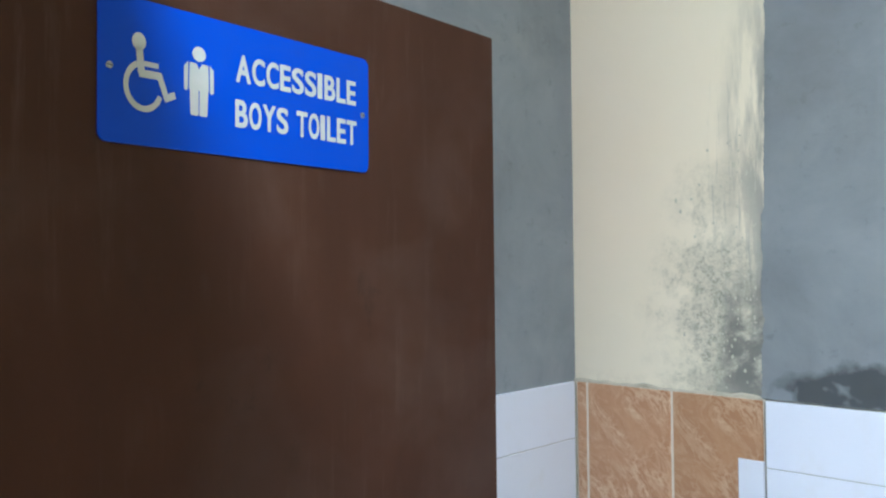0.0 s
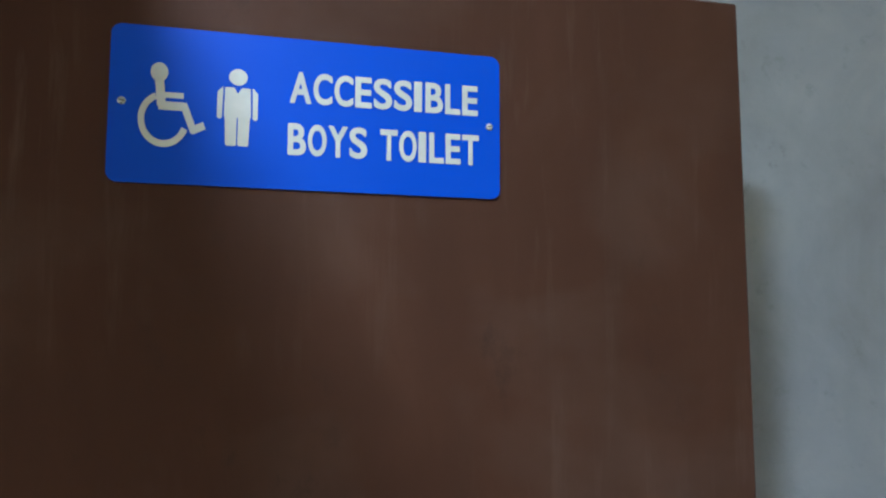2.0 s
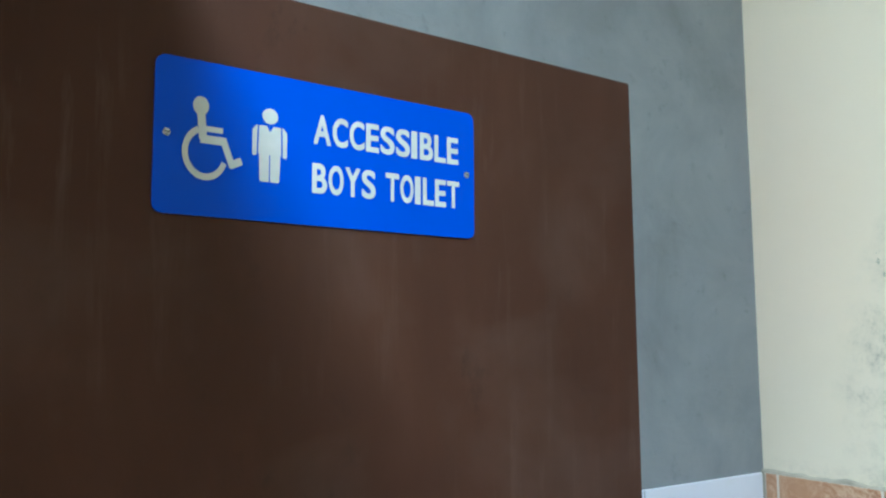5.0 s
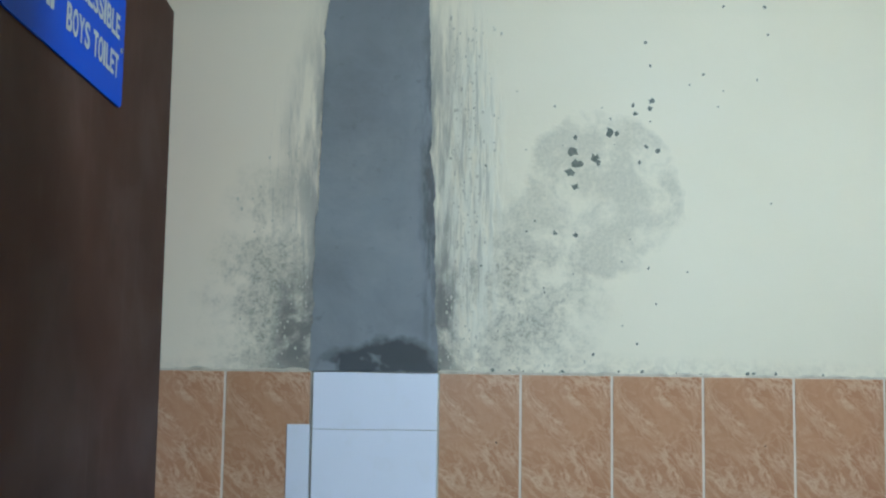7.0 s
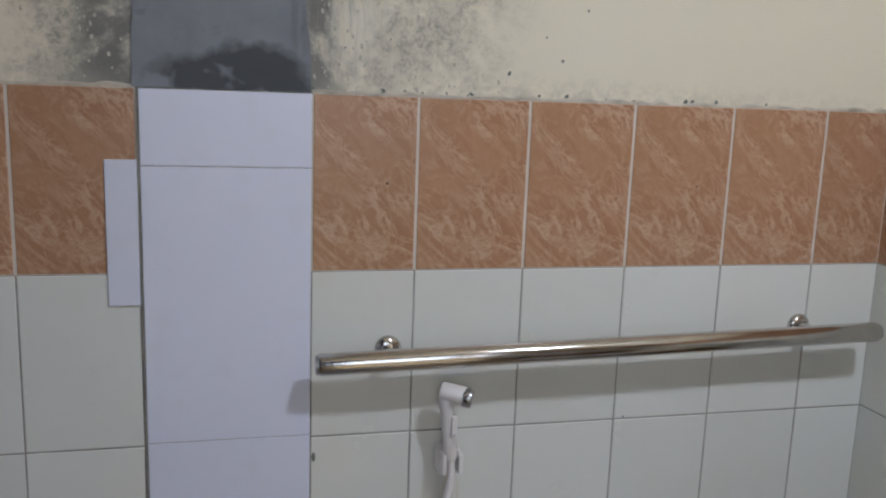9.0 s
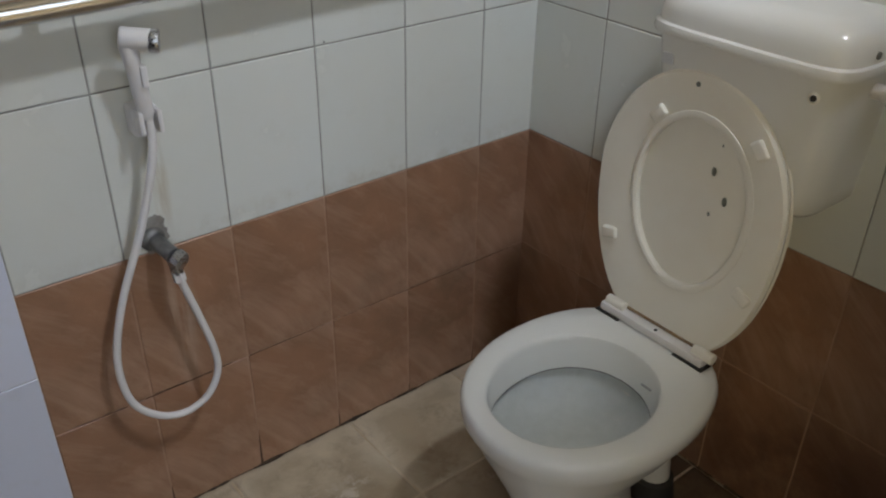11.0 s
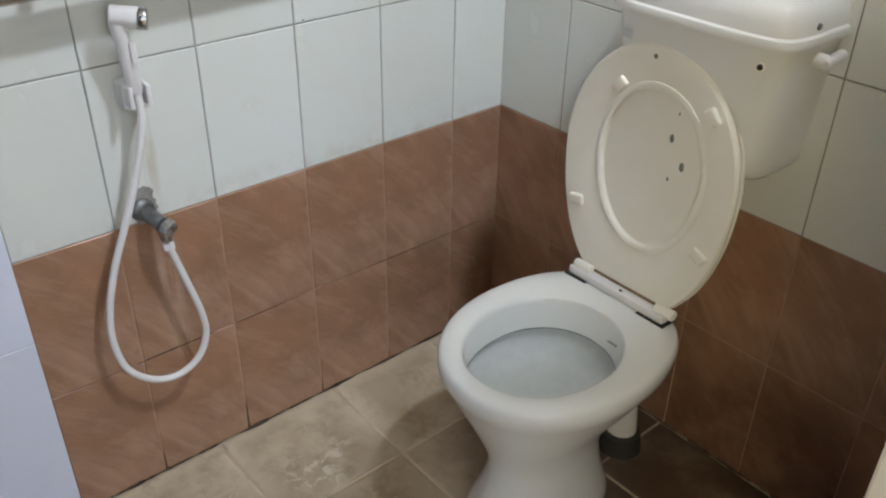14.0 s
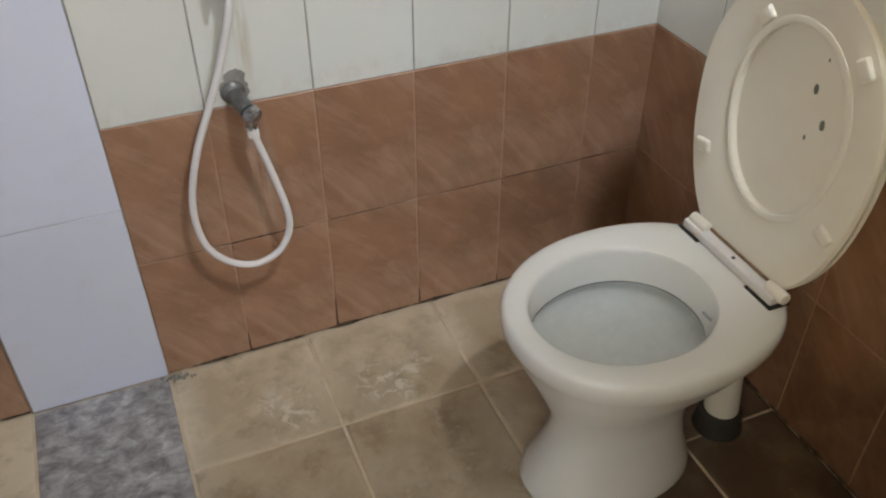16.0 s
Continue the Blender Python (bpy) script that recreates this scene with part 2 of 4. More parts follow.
CREAM = make_plaster("cream_paint", (0.77, 0.72, 0.585), (0.72, 0.665, 0.52), True)
CREAM_PLAIN = make_plaster("cream_paint_plain", (0.77, 0.71, 0.56), (0.71, 0.64, 0.48))
CEILING = make_plaster("ceiling_paint", (0.76, 0.72, 0.62), (0.68, 0.64, 0.54))
MARBLE = make_marble("brown_marble_tile", (0.47, 0.268, 0.150), (0.68, 0.50, 0.35), (0.38, 0.19, 0.098), 0.0, (19, 12, 11))
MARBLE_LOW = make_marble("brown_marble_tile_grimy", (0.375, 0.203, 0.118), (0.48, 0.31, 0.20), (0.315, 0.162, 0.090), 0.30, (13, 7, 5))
WHITE = make_white_tile("cream_white_tile", (0.735, 0.76, 0.735), (0.72, 0.725, 0.665))
WHITE_NEW = make_white_tile("new_white_tile", (0.72, 0.75, 0.88), (0.69, 0.72, 0.84), 0.34)
GROUT_PALE = make_plain("pale_grout", (0.70, 0.65, 0.58), (0.58, 0.53, 0.46), 12, 0.85, 0.3)
GROUT_BEAD = make_plain("dirty_bead", (0.62, 0.57, 0.47), (0.30, 0.28, 0.23), 16, 0.85, 0.4)
GROUT_DARK = make_plain("grey_grout", (0.36, 0.36, 0.33), (0.20, 0.19, 0.17), 12, 0.85, 0.3)
GROUT_BROWN = make_plain("brown_grout", (0.52, 0.35, 0.24), (0.34, 0.19, 0.115), 7, 0.85, 0.3)
PORCELAIN = make_plain("white_porcelain", (0.78, 0.785, 0.76), (0.74, 0.74, 0.70), 4, 0.17, 0.004)
BOWL_IN = make_plain("bowl_glaze", (0.645, 0.675, 0.665), (0.585, 0.615, 0.60), 45, 0.42, 0.05, 0.0, 0.6)
PLASTIC = make_plain("ivory_plastic", (0.84, 0.82, 0.745), (0.80, 0.765, 0.67), 6, 0.38, 0.03, 0.0, 0.5)
PLASTIC_WHITE = make_plain("white_plastic", (0.80, 0.78, 0.78), (0.72, 0.70, 0.68), 14, 0.3, 0.04)
STEEL = make_plain("polished_steel", (0.66, 0.65, 0.63), (0.55, 0.53, 0.50), 25, 0.09, 0.02, 1.0, 0.20)
CHROME = make_plain("worn_chrome", (0.55, 0.56, 0.57), (0.33, 0.34, 0.35), 40, 0.18, 0.05, 1.0, 0.4)
GALV = make_plain("dull_metal", (0.26, 0.26, 0.26), (0.12, 0.12, 0.115), 45, 0.5, 0.2, 0.7)
RUBBER = make_plain("black_rubber", (0.02, 0.02, 0.02), (0.035, 0.033, 0.03), 30, 0.7, 0.2)
BLACK = make_plain("dark_gap", (0.015, 0.015, 0.014), (0.03, 0.028, 0.025), 30, 0.8, 0.1)
WHITE_PAINT = make_plain("white_gloss_paint", (0.52, 0.485, 0.45), (0.43, 0.40, 0.36), 9, 0.35, 0.08)
BLUE = make_plain("blue_sign_enamel", (0.002, 0.050, 0.44), (0.002, 0.044, 0.40), 3, 0.5, 0.01)
BLUE.node_tree.nodes["Principled BSDF"].inputs["Specular IOR Level"].default_value = 0.2
SIGN_WHITE = make_plain("reflective_white_film", (0.44, 0.45, 0.425), (0.39, 0.40, 0.375), 60, 0.32, 0.03)
BROWN_STAIN = make_plain("rust_stain", (0.16, 0.10, 0.06), (0.30, 0.21, 0.12), 30, 0.7, 0.1)
CHIP = make_plain("chipped_plaster", (0.10, 0.115, 0.105), (0.22, 0.23, 0.20), 60, 0.9, 0.4)


def make_wood(name, a, b, c):
    k = Mat(name)
    v = k.coords("Object", (5, 5, 1.6))
    n = k.noise(v, 2.0, 6, 0.6, 0.5)
    fine = k.noise(k.coords("Object", (160, 160, 5)), 2.0, 3, 0.6)
    worn = k.noise(k.coords("Object"), 2.2, 5, 0.62)
    col = k.ramp(n, [(0.3, a), (0.55, b), (0.75, c)])
    col = k.mix(k.grey(worn, 0.5, 0.8, 0.0, 0.4), col, c)
    rub = k.noise(k.coords("Object", (3, 3, 3.5), (0, 25, 0)), 1.3, 4, 0.55, 0.3)
    col = k.mix(k.grey(rub, 0.50, 0.75, 0.0, 0.22), col, (0.12, 0.085, 0.07))
    drip = k.noise(k.coords("Object", (38, 38, 3.2)), 1.0, 5, 0.66, 0.3)
    patchy = k.noise(k.coords("Object"), 4.5, 4, 0.6)
    scuff = k.math("MULTIPLY", k.grey(drip, 0.53, 0.66), k.grey(patchy, 0.48, 0.66))
    col = k.mix(k.math("MULTIPLY", scuff, 0.22), col, (0.14, 0.105, 0.08))
    dark = k.math("MULTIPLY", k.grey(k.noise(k.coords("Object", (20, 20, 12)), 1.0, 6, 0.7), 0.56, 0.66), k.grey(patchy, 0.36, 0.54, 1.0, 0.0))
    col = k.mix(k.math("MULTIPLY", dark, 0.5), col, (0.016, 0.009, 0.007))
    return k.finish(col, k.grey(rub, 0.3, 0.75, 0.62, 0.48), k.math("ADD", n, k.math("MULTIPLY", fine, 0.5)), 0.12, 0.0012, 0.0, 0.14)


DOOR = make_wood("dark_brown_door", (0.037, 0.0150, 0.0088), (0.043, 0.0175, 0.0102), (0.051, 0.0215, 0.0130))
FRAME = make_wood("brown_frame_paint", (0.034, 0.014, 0.010), (0.045, 0.0185, 0.012), (0.058, 0.025, 0.016))


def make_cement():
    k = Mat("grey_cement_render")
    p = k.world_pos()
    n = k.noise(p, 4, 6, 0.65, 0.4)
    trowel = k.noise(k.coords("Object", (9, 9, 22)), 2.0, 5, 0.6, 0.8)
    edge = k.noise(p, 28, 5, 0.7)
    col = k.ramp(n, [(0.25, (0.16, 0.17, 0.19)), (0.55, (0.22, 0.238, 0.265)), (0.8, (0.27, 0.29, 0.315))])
    damp_or_shade = k.math("MULTIPLY", k.blob((-0.12, 0, 1.50), (0.145, 1, 0.085), 0.25, 0.15), k.grey(k.noise(p, 11, 3, 0.5), 0.34, 0.40))
    col = k.mix(k.math("MULTIPLY", damp_or_shade, 0.85), col, (0.035, 0.04, 0.045))
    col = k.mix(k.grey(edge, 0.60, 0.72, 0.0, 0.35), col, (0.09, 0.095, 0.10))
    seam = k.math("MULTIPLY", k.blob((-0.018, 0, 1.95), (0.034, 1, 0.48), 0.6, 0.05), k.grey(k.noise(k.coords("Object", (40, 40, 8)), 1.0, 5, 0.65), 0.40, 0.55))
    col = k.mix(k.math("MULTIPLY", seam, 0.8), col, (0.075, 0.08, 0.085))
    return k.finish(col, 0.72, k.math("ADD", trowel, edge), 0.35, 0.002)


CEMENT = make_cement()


def make_floor_tile():
    k = Mat("buff_floor_tile")
    p = k.world_pos()
    v = k.coords("Object")
    n = k.noise(p, 4.5, 6, 0.62, 0.3)
    dirt = k.noise(p, 11, 8, 0.72, 0.25)
    spot = k.noise(p, 40, 4, 0.7)
    col = k.ramp(n, [(0.25, (0.61, 0.52, 0.365)), (0.6, (0.69, 0.605, 0.45)), (0.85, (0.73, 0.665, 0.52))])
    sep = k.node("ShaderNodeSeparateXYZ")
    k.link(v, sep.inputs[0])
    edge = k.math("MAXIMUM", k.math("ABSOLUTE", sep.outputs[0]), k.math("ABSOLUTE", sep.outputs[1]))
    worn = k.grey(k.math("ADD", edge, k.math("MULTIPLY", k.math("SUBTRACT", dirt, 0.5), 0.16)), 0.085, 0.150, 1.0, 0.15)
    col = k.mix(k.math("MULTIPLY", worn, k.grey(n, 0.36, 0.56, 0.0, 0.6)), col, (0.29, 0.215, 0.125))
    # film of trodden dirt that stops short of the back wall
    film = k.math("MULTIPLY", k.blob((0.50, -0.86, 0), (1.1, 0.74, 1), 0.20, 0.24), k.grey(dirt, 0.36, 0.60, 0.55, 1.0))
    col = k.mix(k.math("MULTIPLY", film, 0.72), col, (0.285, 0.21, 0.125))
    col = k.mix(k.grey(dirt, 0.53, 0.66, 0.0, 0.45), col, (0.22, 0.155, 0.09))
    scale_marks = k.math("MULTIPLY", k.grey(spot, 0.56, 0.64), k.grey(dirt, 0.46, 0.58))
    col = k.mix(k.math("MULTIPLY", scale_marks, 0.35), col, (0.62, 0.56, 0.44))
    scuff = k.math("MULTIPLY", k.math("MAXIMUM", k.blob((0.45, -0.19, 0), (0.11, 0.07, 1), 0.6), k.blob((0.21, -0.20, 0), (0.08, 0.09, 1), 0.6)), k.grey(k.noise(p, 30, 6, 0.7, 0.6), 0.50, 0.57))
    col = k.mix(k.math("MULTIPLY", scuff, 0.75), col, (0.70, 0.65, 0.54))
    # rust-brown seepage behind the pan, with the shade there painted in
    seep_shade = k.math("MULTIPLY", k.blob((1.02, -0.78, 0), (0.46, 0.72, 1), 0.55), k.grey(n, 0.2, 0.5, 0.6, 1.0))
    col = k.mix(k.math("MULTIPLY", seep_shade, 0.9), col, (0.070, 0.040, 0.024))
    return k.finish(col, k.grey(dirt, 0.3, 0.7, 0.26, 0.5), k.math("ADD", k.noise(v, 5, 2), k.math("MULTIPLY", spot, 0.3)), 0.2, 0.003)


def make_granite():
    k = Mat("grey_mottled_slab")
    p = k.world_pos()
    v = k.coords("Object", (1, 1.35, 1), (0, 0, 30))
    n = k.noise(v, 24, 7, 0.72, 0.5)
    big = k.noise(p, 7, 4, 0.6)
    col = k.ramp(n, [(0.30, (0.12, 0.115, 0.115)), (0.46, (0.27, 0.26, 0.26)), (0.60, (0.45, 0.44, 0.44)), (0.72, (0.66, 0.65, 0.65))])
    col = k.mix(k.grey(big, 0.4, 0.7, 0.0, 0.4), col, (0.13, 0.12, 0.115))
    return k.finish(col, 0.5, n, 0.2, 0.002)


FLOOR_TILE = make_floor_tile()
GRANITE = make_granite()
FLOOR_GROUT = make_plain("floor_grout", (0.66, 0.57, 0.42), (0.48, 0.38, 0.25), 14, 0.85, 0.3)


# ---- mesh helpers ----
def box(bm, x0, y0, z0, x1, y1, z1, bevel=0.0, seg=1):
    vs = [bm.verts.new(c) for c in ((x0, y0, z0), (x1, y0, z0), (x1, y1, z0), (x0, y1, z0), (x0, y0, z1), (x1, y0, z1), (x1, y1, z1), (x0, y1, z1))]
    fs = [bm.faces.new([vs[i] for i in q]) for q in ((3, 2, 1, 0), (4, 5, 6, 7), (0, 1, 5, 4), (1, 2, 6, 5), (2, 3, 7, 6), (3, 0, 4, 7))]
    if bevel:
        es = list({e for f in fs for e in f.edges})
        bmesh.ops.bevel(bm, geom=es, offset=bevel, segments=seg, profile=0.6, affect="EDGES")
    return bm


def boxed(*dims, bevel=0.0, seg=1):
    return box(bmesh.new(), *dims, bevel=bevel, seg=seg)


def loft(bm, rings, cap0=True, cap1=True):
    rows = [[bm.verts.new(c) for c in ring] for ring in rings]
    n = len(rows[0])
    for a, b in zip(rows, rows[1:]):
        for i in range(n):
            bm.faces.new((a[i], a[(i + 1) % n], b[(i + 1) % n], b[i]))
    if cap0:
        bm.faces.new(rows[0][::-1])
    if cap1:
        bm.faces.new(rows[-1])
    return bm


def lathe(bm, profile, m=None, n=24):
    """profile: (radius, height) along z, moved by the pose m."""
    m = m or Matrix()
    rings = [[m @ Vector((max(r, 1e-4) * math.cos(2 * math.pi * i / n), max(r, 1e-4) * math.sin(2 * math.pi * i / n), h)) for i in range(n)] for r, h in profile]
    return loft(bm, rings)


def along(a, b):
    """A pose at a whose z axis points to b."""
    d = Vector(b) - Vector(a)
    return Matrix.Translation(a) @ d.to_track_quat("Z", "Y").to_matrix().to_4x4(), d.length


def rod(bm, a, b, r, n=20, round_end=0.0):
    m, ln = along(a, b)
    e = round_end
    prof = [(r, 0), (r, ln)] if not e else [(r - e, 0), (r - e * 0.3, e * 0.3), (r, e), (r, ln - e), (r - e * 0.3, ln - e * 0.3), (r - e, ln)]
    return lathe(bm, prof, m, n)


def mesh_of(name, bm, material, smooth=False, angle=40):
    bmesh.ops.recalc_face_normals(bm, faces=bm.faces)
    me = bpy.data.meshes.new(name)
    bm.to_mesh(me)
    bm.free()
    me.materials.append(material)
    if smooth:
        me.polygons.foreach_set("use_smooth", [True] * len(me.polygons))
        me.set_sharp_from_angle(angle=radians(angle))
    return me


def part(name, bm, material, parent=None, label="", smooth=False):
    ob = new(name, mesh_of(name, bm, material, smooth))
    if parent is not None:
        ob.parent = parent
    return tagged(ob, label)


def empty(name, m, label, category, group="", kind=""):
    ob = new(name)
    ob.empty_display_size = 0.1
    ob.matrix_world = m
    return tagged(ob, label, category, group, kind)


def tube(name, points, r, material, parent=None, label="", n=10, cyclic=False):
    """A bent tube along a smooth line through the points."""
    pts = [Vector(p) for p in points]
    line = []
    for i in range(len(pts) - 1):
        p0, p1, p2, p3 = pts[max(i - 1, 0)], pts[i], pts[i + 1], pts[min(i + 2, len(pts) - 1)]
        for s in range(8):
            t = s / 8
            line.append(0.5 * ((2 * p1) + (p2 - p0) * t + (2 * p0 - 5 * p1 + 4 * p2 - p3) * t * t + (3 * p1 - p0 - 3 * p2 + p3) * t ** 3))
    line.append(pts[-1])
    rings, side = [], None
    for i, p in enumerate(line):
        d = (line[min(i + 1, len(line) - 1)] - line[max(i - 1, 0)]).normalized()
        side = d.orthogonal().normalized() if side is None else (side - d * side.dot(d)).normalized()
        up = d.cross(side)
        rings.append([p + r * (side * math.cos(2 * math.pi * k / n) + up * math.sin(2 * math.pi * k / n)) for k in range(n)])
    return part(name, loft(bmesh.new(), rings), material, parent, label, True)


def structure(name, bm, material, label, category):
    return tagged(part(name, bm, material), label, category, kind="structure")


# ---- the large structure ----
XR, XL = 1.14, -0.70          # side walls of the cubicle
YF, YI = -1.487, -1.25        # outer and inner face of the partition with the door
TOP = 2.22                    # top of the partitions
DADO = 1.5
YO = -3.6                     # far wall of the washroom

floor = structure("floor", boxed(-2.3, YO - 0.15, -0.12, 3.3, 0.15, -0.0035), FLOOR_GROUT, "tiled washroom floor with worn buff grout", "floor")
ceiling = structure("ceiling", boxed(-2.3, YO - 0.15, CEIL, 3.3, 0.15, CEIL + 0.12), CEILING, "plain painted concrete ceiling", "ceiling")
wall_north = structure("wall_north", boxed(-2.3, 0.0, -0.01, 3.3, 0.15, CEIL), CREAM, "cream-painted cubicle wall with grey stains and chips", "wall")
wall_east = structure("wall_east", boxed(XR, -1.25, -0.01, XR + 0.12, 0.0, TOP), CREAM_PLAIN, "cream-painted partition above brown and white tiles", "wall")
# Side wall added to close the cubicle; cement finish borrowed from beside the doorway.
wall_west = structure("wall_west", boxed(XL - 0.12, -1.25, -0.01, XL, 0.0, CEIL), CEMENT, "made-up side partition, grey cement render above new white tiles", "wall")
bm = bmesh.new()
for x0, x1, z0 in ((-2.3, -0.46, -0.01), (-0.46, 0.47, 2.125), (0.47, 1.85, -0.01), (1.85, 2.65, 2.04), (2.65, 3.3, -0.01)):
    box(bm, x0, YF, z0, x1, YI, TOP)
wall_south = structure("wall_south", bm, CREAM_PLAIN, "cream partition with door openings, open above", "wall")
structure("wall_washroom_east", boxed(3.3, YO - 0.15, -0.01, 3.42, 0.15, CEIL), CREAM_PLAIN, "plain cream washroom wall", "wall")
bm = bmesh.new()
for y0, y1, z0, z1 in ((YO - 0.15, -3.3, -0.01, CEIL), (-3.3, -1.7, -0.01, 1.1), (-3.3, -1.7, 2.3, CEIL), (-1.7, 0.15, -0.01, CEIL)):
    box(bm, -2.42, y0, z0, -2.3, y1, z1)
structure("wall_washroom_west", bm, CREAM_PLAIN, "plain cream washroom wall with an added window opening", "wall")
bm = bmesh.new()
for x0, x1, z0, z1 in ((-2.3, -2.15, -0.01, CEIL), (0.25, 0.35, -0.01, CEIL), (1.8, 3.3, -0.01, CEIL), (0.35, 1.8, -0.01, 1.15), (0.35, 1.8, 2.35, CEIL), (-2.15, 0.25, -0.01, 1.2), (-2.15, 0.25, 2.8, CEIL)):
    box(bm, x0, YO - 0.15, z0, x1, YO, z1)
structure("wall_washroom_south", bm, CREAM_PLAIN, "plain cream washroom wall with an added window opening", "wall")


# Unseen windows, made up to let fill light into the washroom.
def added_window(name, m, width, h):
    ob = empty(name, m, "added white-framed window for fill light, out of view", "window", kind="structure")
    w = width / 2
    for d in ((-w, -0.03, 0, -w + 0.05, 0.03, h), (w - 0.05, -0.03, 0, w, 0.03, h), (-w + 0.05, -0.03, 0, w - 0.05, 0.03, 0.05), (-w + 0.05, -0.03, h - 0.05, w - 0.05, 0.03, h), (-0.02, -0.025, 0.05, 0.02, 0.025, h - 0.05)):
        part("window_frame", boxed(*d, bevel=0.003), WHITE_PAINT, ob)


added_window("added_window_1", pose(1.075, YO - 0.08, 1.15), 1.45, 1.2)
added_window("added_window_2", pose(-0.95, YO - 0.08, 1.2), 2.4, 1.6)
added_window("added_window_3", pose(-2.37, -2.5, 1.1, 0, 0, 90), 1.6, 1.2)

# ---- doors and frames ----
HX, HY, LEAF_W, LEAF_H, OPEN = -0.357, -1.4005, 0.80, 2.087, 94.5


def door_leaf():
    leaf = empty("door", pose(HX, HY, 0, 0, 0, OPEN), "dark brown wooden door standing wide open into the cubicle", "door")
    part("panel", boxed(0.004, 0.0, 0.012, LEAF_W, 0.036, LEAF_H, bevel=0.002), DOOR, leaf)
    for z in (0.25, 1.1, 1.85):
        h = part("hinge", rod(bmesh.new(), (-0.004, 0.040, z - 0.05), (-0.004, 0.040, z + 0.05), 0.006, 10), GALV, leaf, "dull steel butt hinge", True)
        part("hinge_plate", boxed(0.006, 0.0362, z - 0.05, 0.045, 0.0385, z + 0.05, bevel=0.0006), GALV, h)
    bolt = part("tower_bolt", boxed(LEAF_W - 0.17, 0.0362, 1.0, LEAF_W - 0.01, 0.041, 1.04, bevel=0.001), GALV, leaf, "dull metal sliding bolt")
    part("bolt_rod", rod(bmesh.new(), (LEAF_W - 0.16, 0.050, 1.02), (LEAF_W - 0.004, 0.050, 1.02), 0.006, 10), CHROME, bolt, smooth=True)
    part("bolt_knob", rod(bmesh.new(), (LEAF_W - 0.09, 0.050, 1.02), (LEAF_W - 0.09, 0.080, 1.02), 0.006, 10, 0.002), CHROME, bolt, smooth=True)
    hasp = part("hasp", boxed(LEAF_W - 0.060, -0.005, 1.268, LEAF_W - 0.012, -0.0005, 1.302, bevel=0.001), GALV, leaf, "dull metal hasp plate")
    part("staple", rod(bmesh.new(), (LEAF_W - 0.03, -0.004, 1.285), (LEAF_W - 0.03, -0.016, 1.285), 0.005, 10, 0.002), GALV, hasp, smooth=True)
    return leaf


door_leaf()

frame_1 = empty("door_frame", pose(0, 0, 0), "brown painted wooden door frame with a white inner edge", "door frame", kind="structure")
for nm, dims, mt in (
    ("jamb", (-0.46, YF - 0.012, 0, -0.362, -1.405, 2.075), FRAME),
    ("jamb", (0.422, YF - 0.012, 0, 0.472, -1.272, 2.075), FRAME),
    ("head", (-0.46, YF - 0.012, 2.0755, 0.472, -1.30, 2.124), FRAME),
):
    part(nm, boxed(*dims, bevel=0.004), mt, frame_1)
strip = part("inner_edge", boxed(0.4205, -1.2715, 0, 0.474, -1.230, 2.075, bevel=0.004, seg=2), WHITE_PAINT, frame_1, "chipped white painted edge")
for z, y, w in ((1.185, -1.2335, 0.0035), (1.135, -1.2335, 0.004), (0.62, -1.25, 0.002)):
    part("chip", lathe(bmesh.new(), [(w, 0), (w * 0.7, 0.0012)], pose(0.4208, y, z, 0, -90, 0) @ Matrix.Diagonal((2.0, 0.7, 1, 1)), 9), BROWN_STAIN, strip)
keep = part("bolt_keeper", rod(bmesh.new(), (0.410, -1.30, 1.035), (0.410, -1.250, 1.035), 0.009, 14, 0.002), BLACK, frame_1, "dark metal bolt keeper tube", True)
part("keeper_plate", boxed(0.4185, -1.31, 1.012, 0.4215, -1.26, 1.055, bevel=0.001), BROWN_STAIN, keep)

frame_2 = empty("door_frame_washroom", pose(0, 0, 0), "terracotta door frame with white painted surround", "door frame", kind="structure")
for nm, dims, mt in (
    ("jamb", (1.85, YF - 0.010, 0, 1.90, YI, 1.99), FRAME), ("jamb", (2.60, YF - 0.010, 0, 2.65, YI, 1.99), FRAME),
    ("head", (1.85, YF - 0.010, 1.9905, 2.65, YI, 2.04), FRAME),
    ("surround", (1.76, YF - 0.004, DADO + 0.01, 1.8495, YF - 0.0002, 2.13), WHITE_PAINT), ("surround", (1.85, YF - 0.004, 2.041, 2.74, YF - 0.0002, 2.13), WHITE_PAINT),
):
    part(nm, boxed(*dims, bevel=0.002), mt, frame_2)
leaf_2 = empty("door", pose(1.905, -1.33, 0), "pale painted door closed in the next cubicle", "door")
part("panel", boxed(0, 0, 0.012, 0.69, 0.035, 1.985, bevel=0.002), WHITE_PAINT, leaf_2)
part("handle", rod(bmesh.new(), (0.60, -0.04, 1.0), (0.60, -0.04, 1.12), 0.008, 12, 0.003), CHROME, leaf_2, "small metal pull handle", True)


